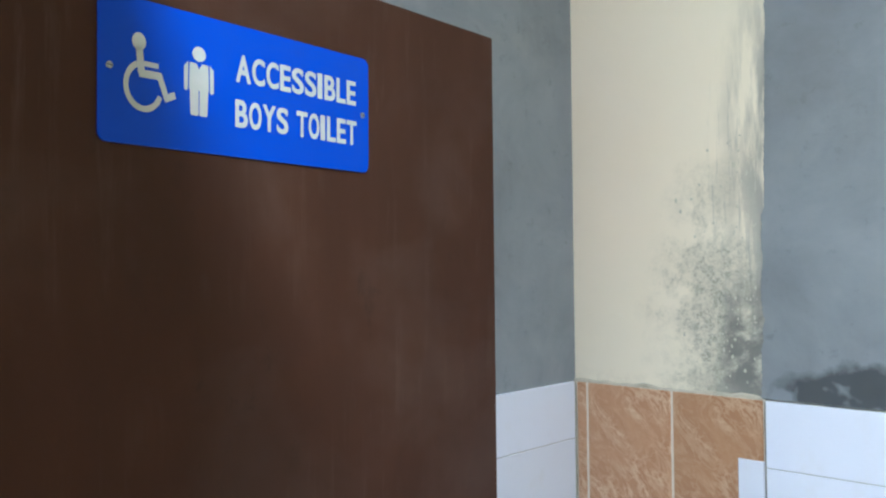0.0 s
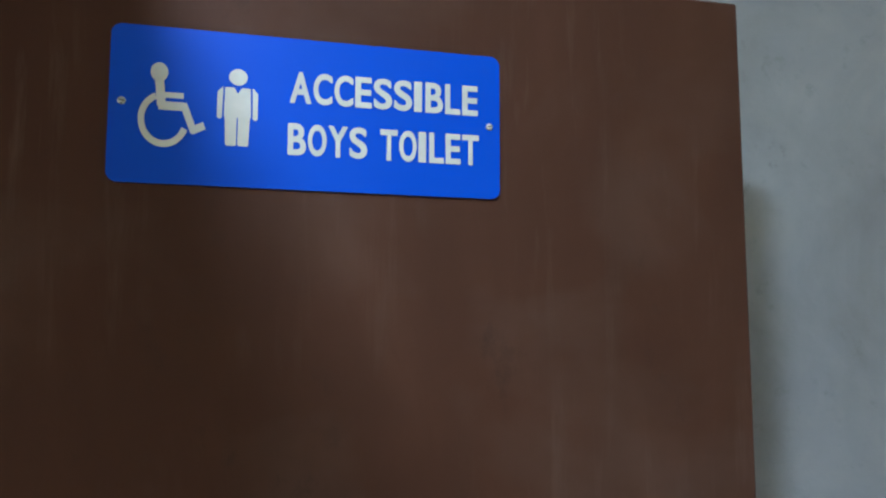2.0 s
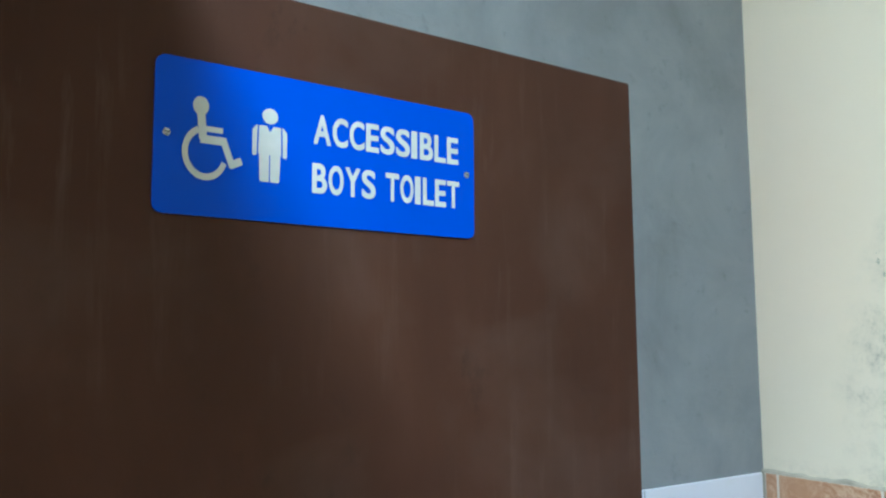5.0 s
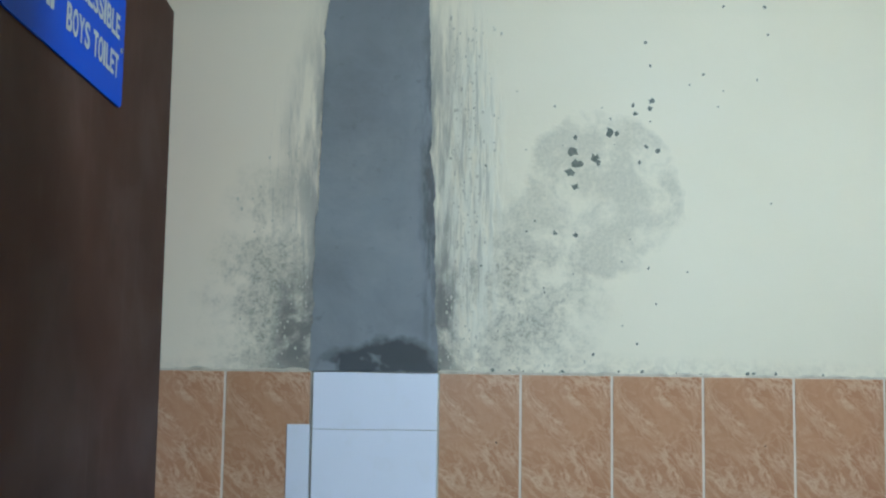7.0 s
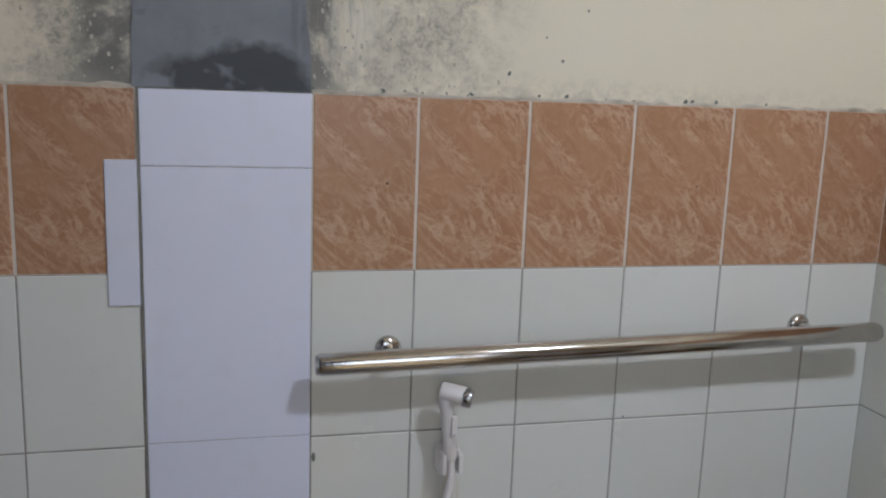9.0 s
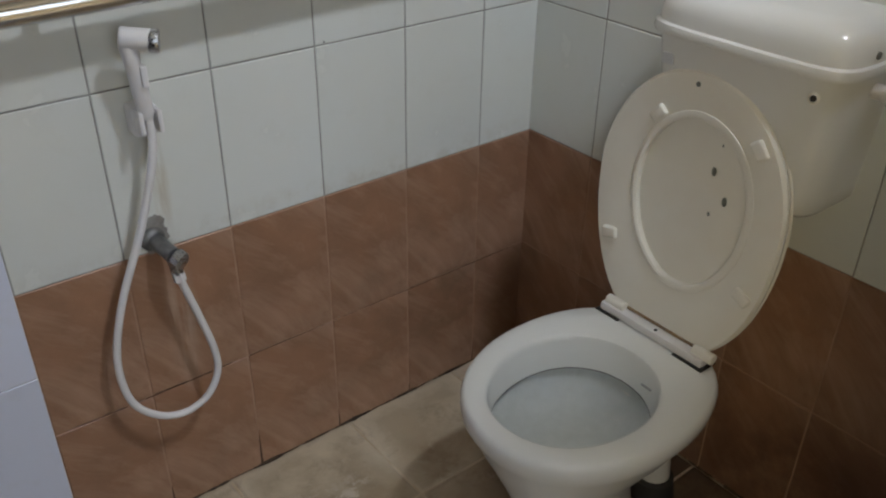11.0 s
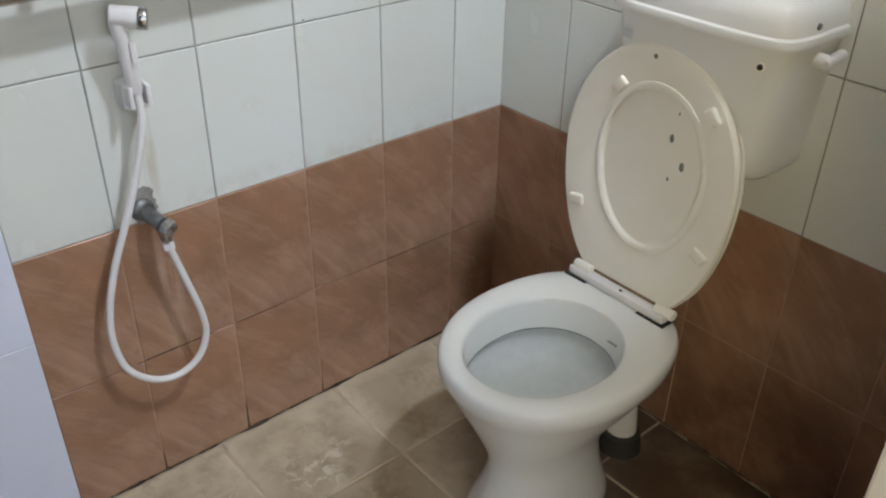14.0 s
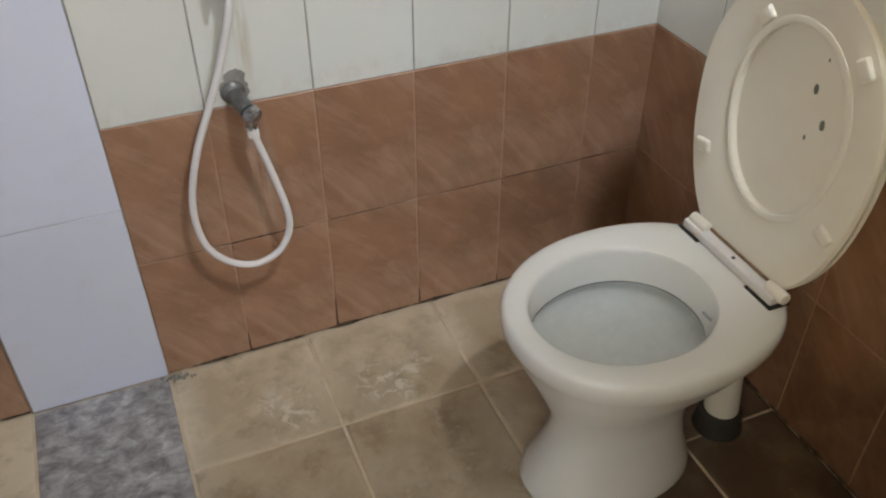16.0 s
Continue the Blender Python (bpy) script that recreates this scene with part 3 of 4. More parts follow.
# ---- toilet sign ----
def letter_mesh(ch):
    """One bold capital of the built-in font, as outline faces in a unit box."""
    cu = bpy.data.curves.new("words", "FONT")
    cu.body, cu.size, cu.offset, cu.extrude = ch, 1.0, 0.012, 0.0
    tmp = bpy.data.objects.new("words", cu)
    scene.collection.objects.link(tmp)
    bpy.context.view_layer.update()
    me = bpy.data.meshes.new_from_object(tmp.evaluated_get(bpy.context.evaluated_depsgraph_get()))
    bpy.data.objects.remove(tmp)
    vs = np.array([v.co for v in me.vertices])
    lo, hi = vs.min(0), vs.max(0)
    for v in me.vertices:
        v.co = ((v.co.x - lo[0]) / (hi[0] - lo[0]), 0.0, (v.co.y - lo[1]) / (hi[1] - lo[1]))
    return me


ADVANCE = {"I": 0.40, "A": 1.12, "L": 0.86, "E": 0.88, "T": 1.0, " ": 0.50, "O": 1.02, "Y": 1.08}


def text_mesh(words, width, height, x, z, y):
    """Condensed bold capitals of even width in a box whose lower left corner is (x, z), facing -y."""
    gap = 0.18
    total = sum(ADVANCE.get(c, 1.0) for c in words) + gap * (len(words) - 1) + 0.09 * words.count("I")
    unit = width / total
    bm = bmesh.new()
    at = x
    for ch in words:
        w = ADVANCE.get(ch, 1.0) * unit
        if ch != " ":
            me = letter_mesh(ch)
            me.transform(Matrix.Translation((at, y, z)) @ Matrix.Diagonal((w, 1, height, 1)))
            for i, (dx, dz) in enumerate(((0, 0), (-0.0006, 0), (0.0006, 0), (0, -0.0005), (0, 0.0005), (-0.0004, -0.0004), (0.0004, 0.0004), (-0.0004, 0.0004), (0.0004, -0.0004))):
                me.transform(Matrix.Translation((dx, -0.00003 * i, dz)))
                bm.from_mesh(me)
                me.transform(Matrix.Translation((-dx, 0.00003 * i, -dz)))
            bpy.data.meshes.remove(me)
        at += w + (gap + (0.09 if ch == "I" else 0.0)) * unit
    me = bpy.data.meshes.new("lettering")
    bm.to_mesh(me)
    bm.free()
    return me


def plate(outline, y0, y1):
    return loft(bmesh.new(), [[(x, y0, z) for x, z in outline], [(x, y1, z) for x, z in outline]])


def arc_band(cx, cz, r0, r1, a0, a1, y, n=28):
    bm = bmesh.new()
    ring = []
    for i in range(n + 1):
        a = radians(a0 + (a1 - a0) * i / n)
        ring.append([bm.verts.new((cx + r * math.cos(a), y, cz + r * math.sin(a))) for r in (r0, r1)])
    for p, q in zip(ring, ring[1:]):
        bm.faces.new((p[0], p[1], q[1], q[0]))
    return bm


def disc(bm, cx, cz, r, y, n=20):
    bm.faces.new([bm.verts.new((cx + r * math.cos(2 * math.pi * i / n), y, cz + r * math.sin(2 * math.pi * i / n))) for i in range(n)])
    return bm


def poly(bm, pts, y):
    bm.faces.new([bm.verts.new((x, y, z)) for x, z in pts])
    return bm


def bar(bm, x0, z0, x1, z1, w, y):
    d = Vector((x1 - x0, z1 - z0)).normalized() * w / 2
    return poly(bm, [(x0 - d.y, z0 + d.x), (x1 - d.y, z1 + d.x), (x1 + d.y, z1 - d.x), (x0 + d.y, z0 - d.x)], y)


def squash(bm, k, dx):
    for v in bm.verts:
        v.co.x = v.co.x * k + dx
    return bm


def toilet_sign():
    w, h, r = 0.35, 0.138, 0.009
    tilt = pose(HX, HY, 0, 0, 0, OPEN) @ pose(0.183, -0.0005, 1.8712, 0, 0.5, 0)
    sign = empty("toilet_sign", tilt, "blue enamel sign reading accessible boys toilet, screwed to the door", "sign")
    out = []
    for cx, cz, a in ((w - r, r, -90), (w - r, h - r, 0), (r, h - r, 90), (r, r, 180)):
        out += [(cx + r * math.cos(radians(a + 15 * i)), cz + r * math.sin(radians(a + 15 * i))) for i in range(7)]
    part("plate", plate(out, -0.0022, 0.0), BLUE, sign)
    y = -0.0026
    me = text_mesh("ACCESSIBLE", 0.175, 0.0280, 0.1525, 0.079, y)
    me.materials.append(SIGN_WHITE)
    tagged(new("lettering", me), "white capitals reading accessible").parent = sign
    me = text_mesh("BOYS TOILET", 0.177, 0.0280, 0.1515, 0.0315, y)
    me.materials.append(SIGN_WHITE)
    tagged(new("lettering", me), "white capitals reading boys toilet").parent = sign
    # wheelchair sign
    bm = disc(bmesh.new(), 0.047, 0.0975, 0.0085, y)
    bar(bm, 0.047, 0.094, 0.050, 0.068, 0.0085, y)
    bar(bm, 0.049, 0.0775, 0.071, 0.0775, 0.005, y - 0.0001)
    bar(bm, 0.047, 0.068, 0.072, 0.068, 0.0075, y - 0.0002)
    bar(bm, 0.071, 0.0705, 0.082, 0.0460, 0.007, y - 0.0003)
    bar(bm, 0.079, 0.0470, 0.092, 0.0525, 0.007, y - 0.0004)
    squash(bm, 0.86, 0.0)
    part("wheelchair_symbol", bm, SIGN_WHITE, sign)
    part("wheel", squash(arc_band(0.0525, 0.056, 0.0185, 0.0245, 112, 340, y - 0.0005), 0.86, 0.0), SIGN_WHITE, sign)
    # standing figure
    bm = disc(bmesh.new(), 0.1185, 0.098, 0.0075, y)
    for q in (
        [(0.1022, 0.061), (0.1040, 0.0595), (0.1062, 0.061), (0.1068, 0.0885), (0.1060, 0.0885), (0.1022, 0.084)],
        [(0.1348, 0.061), (0.1348, 0.084), (0.1310, 0.0885), (0.1302, 0.0885), (0.1308, 0.061), (0.1330, 0.0595)],
        [(0.1082, 0.0885), (0.1076, 0.062), (0.1084, 0.0615), (0.1286, 0.0615), (0.1294, 0.062), (0.1288, 0.0885)],
        [(0.1084, 0.0615), (0.1092, 0.0375), (0.1105, 0.0362), (0.1168, 0.0362), (0.1180, 0.0375), (0.1180, 0.0615)],
        [(0.1190, 0.0615), (0.1190, 0.0375), (0.1202, 0.0362), (0.1265, 0.0362), (0.1278, 0.0375), (0.1286, 0.0615)],
    ):
        poly(bm, q, y)
    squash(bm, 1.07, -0.0200)
    part("man_symbol", bm, SIGN_WHITE, sign)
    part("collar", squash(poly(bmesh.new(), [(0.1155, 0.0884), (0.1215, 0.0884), (0.1185, 0.083)], y - 0.0002), 1.07, -0.0200), BLUE, sign)
    for x, z in ((0.0105, 0.070), (0.3395, 0.069)):
        s = part("screw", lathe(bmesh.new(), [(0.0036, 0), (0.0034, 0.0008), (0.002, 0.0016), (0.0005, 0.0018)], pose(x, -0.0023, z, 90, 0, 0), 14), CHROME, sign, "small steel screw", True)
        part("slot", boxed(x - 0.0022, -0.0046, z - 0.0004, x + 0.0022, -0.0040, z + 0.0004), BLACK, s)
    return sign


toilet_sign()


# ---- grab bar ----
def grab_bar():
    ob = empty("grab_bar", pose(0, 0, 0), "polished steel grab bar fixed to the tiled wall", "grab bar")
    a, b = Vector((0.006, -0.078, 1.056)), Vector((1.088, -0.078, 1.079))
    part("rail", rod(bmesh.new(), a, b, 0.019, 28, 0.004), STEEL, ob, smooth=True)
    for s in (0.120, 0.885):
        p = a.lerp(b, s)
        mt = part("mount", rod(bmesh.new(), (p.x, -0.008, p.z), (p.x, -0.066, p.z), 0.011, 18), STEEL, ob, smooth=True)
        part("flange", lathe(bmesh.new(), [(0.024, 0), (0.024, 0.003), (0.020, 0.008), (0.012, 0.012)], pose(p.x, -0.0075, p.z, 90, 0, 0), 26), STEEL, mt, smooth=True)
    for p, q in ((a, b), (b, a)):
        d = (p - q).normalized()
        part("end_cap", rod(bmesh.new(), p - d * 0.001, p + d * 0.004, 0.0165, 24, 0.0015), CHROME, ob, smooth=True)
    return ob


grab_bar()


# ---- hand spray, hose and valve ----
def hand_spray():
    ob = empty("bidet_spray", pose(0, 0, 0), "white plastic bidet spray hung in a wall holder", "bidet spray")
    part("head", rod(bmesh.new(), (0.222, -0.064, 0.996), (0.264, -0.086, 0.990), 0.0165, 20, 0.004), PLASTIC_WHITE, ob, smooth=True)
    part("nozzle", rod(bmesh.new(), (0.258, -0.083, 0.9895), (0.272, -0.090, 0.988), 0.0175, 20, 0.002), CHROME, ob, "grey metal spray face", True)
    part("handle", lathe(bmesh.new(), [(0.010, 0), (0.0125, 0.01), (0.013, 0.05), (0.012, 0.09), (0.0145, 0.125), (0.012, 0.135)], along((0.246, -0.055, 0.862), (0.231, -0.068, 0.99))[0], 16), PLASTIC_WHITE, ob, smooth=True)
    part("trigger", boxed(0.2400, -0.080, 0.918, 0.2505, -0.066, 0.952, bevel=0.003, seg=2), PLASTIC_WHITE, ob)
    br = part("holder", boxed(0.226, -0.046, 0.828, 0.268, -0.0075, 0.878, bevel=0.008, seg=3), PLASTIC_WHITE, ob)
    for x in (0.228, 0.258):
        part("prong", boxed(x, -0.070, 0.838, x + 0.008, -0.044, 0.876, bevel=0.0035, seg=2), PLASTIC_WHITE, br)
    tube("hose", [(0.247, -0.056, 0.868), (0.243, -0.058, 0.80), (0.205, -0.055, 0.68), (0.150, -0.052, 0.55), (0.122, -0.050, 0.44), (0.128, -0.055, 0.35), (0.165, -0.062, 0.300), (0.215, -0.068, 0.283), (0.262, -0.072, 0.303), (0.288, -0.072, 0.348), (0.289, -0.070, 0.40), (0.272, -0.066, 0.48), (0.250, -0.062, 0.568)], 0.0068, PLASTIC_WHITE, ob, "white plastic hose hanging in a loop", 12)
    return ob


hand_spray()


def angle_valve():
    ob = empty("angle_valve", pose(0.234, -0.008, 0.626), "dull metal angle valve on the tiled wall", "valve")
    part("flange", lathe(bmesh.new(), [(0.023, 0), (0.021, 0.006), (0.013, 0.012)], pose(0, 0, 0, 90, 0, 0), 20), GALV, ob, smooth=True)
    part("body", rod(bmesh.new(), (0, 0, 0), (0.012, -0.055, -0.012), 0.0145, 16, 0.002), GALV, ob, smooth=True)
    part("outlet", rod(bmesh.new(), (0.010, -0.045, -0.008), (0.016, -0.055, -0.050), 0.010, 14, 0.001), CHROME, ob, smooth=True)
    kn = part("knob", lathe(bmesh.new(), [(0.010, 0), (0.017, 0.004), (0.0175, 0.018), (0.012, 0.024)], along((0.012, -0.055, -0.012), (0.030, -0.085, -0.030))[0], 10), CHROME, ob, "worn chrome tap knob", False)
    part("nut", rod(bmesh.new(), (0.015, -0.053, -0.046), (0.0165, -0.0555, -0.064), 0.0115, 6), PLASTIC_WHITE, ob)
    return ob


angle_valve()


# ---- toilet ----
TY = -0.570


def oval(xf, xb, hw, z, n=48, p=2.08, back=0.45, dy=0.0):
    """An egg-shaped ring: front at xf, back at xb, widest a little behind the middle."""
    cx = xf + (xb - xf) * 0.52
    ring = []
    for i in range(n):
        a = 2 * math.pi * i / n
        c, s = math.cos(a), math.sin(a)
        ax = (xb - cx) if c > 0 else (cx - xf)
        pw = 2 / (p + back * max(c, 0.0))
        ring.append((cx + ax * math.copysign(abs(c) ** pw, c), TY + dy + hw * math.copysign(abs(s) ** pw, s), z))
    return ring


def toilet():
    ob = empty("toilet", pose(0.75, TY, 0), "white ceramic toilet pan with seat and lid raised", "toilet")
    inv = ob.matrix_world.inverted()

    def sub(name, bm, mt, label="", smooth=True, parent=None):
        o = part(name, bm, mt, None, label, smooth)
        o.parent = parent or ob
        if parent is None:
            o.matrix_parent_inverse = inv
        return o

    rings = [
        oval(0.572, 0.905, 0.114, 0.0), oval(0.568, 0.905, 0.115, 0.012), oval(0.578, 0.90, 0.109, 0.035), oval(0.602, 0.885, 0.091, 0.085),
        oval(0.618, 0.880, 0.080, 0.14), oval(0.616, 0.886, 0.083, 0.18), oval(0.598, 0.90, 0.104, 0.225), oval(0.575, 0.93, 0.132, 0.275), oval(0.553, 0.955, 0.159, 0.32), oval(0.536, 0.975, 0.179, 0.36),
        oval(0.521, 0.985, 0.193, 0.385), oval(0.519, 0.988, 0.195, 0.400), oval(0.519, 0.988, 0.195, 0.410), oval(0.522, 0.986, 0.192, 0.4175), oval(0.528, 0.982, 0.186, 0.4212),
        oval(0.542, 0.935, 0.168, 0.4225, dy=0.001), oval(0.556, 0.885, 0.141, 0.4215, back=0.15), oval(0.561, 0.878, 0.1355, 0.4180, back=0.05), oval(0.5635, 0.875, 0.1325, 0.410, back=0.0), oval(0.569, 0.869, 0.127, 0.352, back=0.0),
        oval(0.563, 0.874, 0.132, 0.349, back=0.0),
    ]
    bowl = sub("pan", loft(bmesh.new(), rings, True, False), PORCELAIN)
    inner = [oval(0.552, 0.884, 0.143, 0.354, back=0.0), oval(0.554, 0.882, 0.141, 0.343, back=0.0), oval(0.565, 0.872, 0.132, 0.322, back=0.0), oval(0.590, 0.857, 0.114, 0.302, back=0.0), oval(0.63, 0.84, 0.092, 0.291, back=0.0), oval(0.67, 0.815, 0.060, 0.286, back=0.0), oval(0.71, 0.78, 0.030, 0.284, back=0.0)]
    sub("bowl", loft(bmesh.new(), inner, False, True), BOWL_IN, "pale grey inside of the bowl")
    # Thin dark ring that draws the shade and grime below the rim.
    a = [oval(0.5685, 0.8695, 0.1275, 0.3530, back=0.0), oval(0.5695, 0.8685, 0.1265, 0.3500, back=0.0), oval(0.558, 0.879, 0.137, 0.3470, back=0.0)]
    sub("rim_stain", loft(bmesh.new(), a, False, False), GALV, "dark ring for the shade and grime under the rim")
    # outlet behind the pan
    trap = sub("outlet", lathe(bmesh.new(), [(0.034, 0.0), (0.033, 0.13), (0.034, 0.2), (0.036, 0.3)], pose(1.000, TY - 0.008, 0.05, 0, -8, 0), 22), PORCELAIN)
    sub("outlet_seal", lathe(bmesh.new(), [(0.050, 0), (0.046, 0.02), (0.043, 0.044), (0.035, 0.050)], pose(1.000, TY - 0.008, 0.0), 22), RUBBER, "black rubber outlet seal")
    sub("neck", boxed(0.87, TY - 0.055, 0.20, 1.02, TY + 0.055, 0.34, bevel=0.03, seg=3), PORCELAIN)
    for x, y in ((0.70, -0.0985), (0.70, 0.0985)):
        sub("foot_screw", lathe(bmesh.new(), [(0.007, 0), (0.005, 0.006)], pose(x, TY + y * 1.04, 0.03, 90 if y < 0 else -90, 0, 0), 12), BROWN_STAIN)
    mark = sub("maker_mark", boxed(0.851, TY - 0.066, 0.386, 0.8535, TY - 0.044, 0.390), make_plain("grey_print", (0.35, 0.36, 0.38), (0.4, 0.4, 0.42), 10, 0.4, 0.0), "faint grey printed mark")

    # seat ring and lid, raised
    def outline(n, c, hw, z0, z1, flat, grow=0.0):
        pts = []
        for i in range(n):
            a = 2 * math.pi * i / n
            s, k = math.sin(a), math.cos(a)
            zc = z0 + (z1 - z0) * 0.53
            zz = zc + (k * (z1 - zc) if k > 0 else k * (zc - z0) * (1 if not flat else 1.12))
            y = hw * math.copysign(abs(s) ** (1.0 if k > 0 else (0.80 if flat else 1.0)), s)
            if flat:
                zz = max(zz, z0)
            pts.append((c + y, zz))
        return pts

    lean = 0.030
    cy = TY + 0.010

    def on_lid(y, z, d):
        return (0.957 + (z - 0.43) * lean + d, y, z)

    n = 64
    o = outline(n, cy, 0.191, 0.437, 0.928, True)
    o2 = [(cy + (y - cy) * 0.975, 0.68 + (z - 0.68) * 0.982) for y, z in o]
    h = outline(n, cy - 0.011, 0.115, 0.540, 0.856, False)
    h2 = [(cy + (y - cy) * 1.07, 0.69 + (z - 0.69) * 1.05) for y, z in h]
    rings = [[on_lid(y, z, d) for y, z in q] for q, d in ((o, 0.006), (o, 0.0), (o2, -0.005), (h2, -0.0065), (h, -0.002), (h, 0.010), (o, 0.010), (o, 0.006))]
    bm = bmesh.new()
    loft(bm, rings[:-1], False, False)
    seat = sub("seat", bm, PLASTIC, "ivory plastic seat ring, yellowed")
    lip = [(cy + (y - cy) * 0.955, 0.693 + (z - 0.693) * 0.968) for y, z in h]
    rings = [[on_lid(y, z, d) for y, z in q] for q, d in ((h2, -0.0058), (h2, -0.0078), (h, -0.0092), (lip, -0.0065), (lip, 0.010))]
    sub("seat_lip", loft(bmesh.new(), rings, False, False), PLASTIC)
    rings = [[on_lid(y, z, d) for y, z in q] for q, d in ((o2, 0.0125), (o, 0.016), (o2, 0.024))]
    lid = sub("lid", loft(bmesh.new(), rings), PLASTIC, "ivory plastic lid leaning on the cistern")
    inset = [(cy + (y - cy) * 0.95, 0.693 + (z - 0.693) * 0.963) for y, z in h]
    rings = [[on_lid(y, z, d) for y, z in q] for q, d in ((lip, 0.0124), (lip, 0.0050), (inset, 0.0035))]
    sub("lid_panel", loft(bmesh.new(), rings, False, True), PLASTIC)
    for y, z, r in ((cy - 0.043, 0.770, 0.0085), (cy - 0.073, 0.726, 0.009), (cy - 0.049, 0.694, 0.0045), (cy - 0.050, 0.818, 0.003)):
        sub("spot", lathe(bmesh.new(), [(r, 0), (r * 0.6, 0.0015)], pose(*on_lid(y, z, 0.0033), 0, -90, 0) @ Matrix.Diagonal((1.0, 0.55, 1, 1)), 9), CHIP)
    sub("spot", lathe(bmesh.new(), [(0.006, 0), (0.004, 0.002)], pose(*on_lid(cy + 0.012, 0.905, -0.004), 0, -90, 0), 9), CHIP)
    for y, z, ang in ((cy + 0.076, 0.836, 38), (cy - 0.120, 0.837, -38), (cy + 0.142, 0.578, 80), (cy - 0.147, 0.582, -62)):
        bm = boxed(-0.0070, -0.0115, -0.0165, 0.004, 0.0115, 0.0165, bevel=0.0052, seg=3)
        bmesh.ops.transform(bm, matrix=pose(*on_lid(y, z, -0.0055)) @ pose(0, 0, 0, ang, 0, 0), verts=bm.verts)
        sub("buffer", bm, PLASTIC, "stained ivory rubber buffer")
    bm = boxed(0.928, cy - 0.116, 0.4235, 0.957, cy + 0.122, 0.441, bevel=0.005, seg=2)
    hb = sub("hinge_bar", bm, PLASTIC_WHITE, "white plastic hinge bar")
    for y0, y1 in ((-0.122, -0.058), (0.072, 0.127)):
        sub("hinge_gap", boxed(0.9230, cy + y0, 0.4212, 0.964, cy + y1, 0.4245), BLACK)
    sub("hinge_rod", rod(bmesh.new(), (0.951, cy - 0.10, 0.4435), (0.951, cy + 0.10, 0.4435), 0.0028, 8), BROWN_STAIN, "rusty hinge rod")
    sub("hinge_hole", lathe(bmesh.new(), [(0.005, 0), (0.004, 0.001)], pose(0.940, cy + 0.082, 0.4409), 9), BLACK)
    sub("hinge_hole", lathe(bmesh.new(), [(0.004, 0), (0.003, 0.001)], pose(0.938, cy - 0.006, 0.4409), 9), BLACK)
    for y in (cy - 0.108, cy + 0.095):
        sub("hinge_pin", rod(bmesh.new(), (0.944, y - 0.022, 0.444), (0.944, y + 0.022, 0.444), 0.0105, 16, 0.003), PLASTIC)
    return ob


toilet()


# ---- cistern ----
def cistern():
    cy, back = -0.606, 1.1325
    ob = empty("cistern", pose(1.05, cy, 0.722), "white ceramic wall-hung cistern above the toilet", "cistern")
    inv = ob.matrix_world.inverted()

    def sub(name, bm, mt, label="", smooth=True):
        o = part(name, bm, mt, None, label, smooth)
        o.parent = ob
        o.matrix_parent_inverse = inv
        return o

    def ring(front, hw, z, n=36, grow=0.0):
        out = []
        for i in range(n + 1):
            a = math.pi * i / n
            c, s = math.cos(a), math.sin(a)
            out.append((back - (back - front) * abs(s) ** 0.26, cy + hw * math.copysign(abs(c) ** 0.36, c), z))
        return out

    prof = [(1.03, 0.118, 0.722), (1.005, 0.142, 0.726), (0.990, 0.153, 0.740), (0.985, 0.156, 0.765), (0.975, 0.163, 0.87), (0.967, 0.171, 0.945), (0.964, 0.173, 0.966)]
    sub("tank", loft(bmesh.new(), [ring(*q) for q in prof]), PORCELAIN)
    prof = [(0.962, 0.175, 0.967), (0.956, 0.182, 0.969), (0.954, 0.184, 0.975), (0.956, 0.182, 0.985), (0.961, 0.177, 0.988), (0.961, 0.176, 1.008), (0.967, 0.170, 1.028), (0.984, 0.154, 1.040), (1.02, 0.12, 1.044)]
    sub("tank_lid", loft(bmesh.new(), [ring(*q) for q in prof]), PORCELAIN, "white ceramic cistern lid")
    bm = lathe(bmesh.new(), [(0.0095, 0), (0.0088, 0.0025), (0.0062, 0.003), (0.0055, 0.001)], pose(0.9655, -0.742, 0.941, 0, -90, 0), 18)
    sub("overflow_ring", bm, PLASTIC)
    sub("overflow_hole", lathe(bmesh.new(), [(0.0050, 0), (0.0045, 0.0025)], pose(0.9645, -0.742, 0.941, 0, -90, 0), 14), BLACK)
    sub("label", boxed(0.9680, -0.490, 0.920, 0.9720, -0.468, 0.938), make_plain("pale_grey_print", (0.62, 0.63, 0.64), (0.55, 0.56, 0.58), 200, 0.4, 0.0), "faint printed label")
    sub("inlet", rod(bmesh.new(), (1.07, cy - 0.160, 0.940), (1.07, cy - 0.190, 0.940), 0.012, 14, 0.002), PLASTIC_WHITE)
    sub("inlet_elbow", rod(bmesh.new(), (1.060, cy - 0.189, 0.938), (1.115, cy - 0.189, 0.944), 0.0095, 14, 0.002), PLASTIC_WHITE)
    sub("lever_hole", lathe(bmesh.new(), [(0.006, 0), (0.005, 0.003)], pose(1.04, cy - 0.176, 1.000, 90, 0, 0), 12), GALV)
    return ob


cistern()


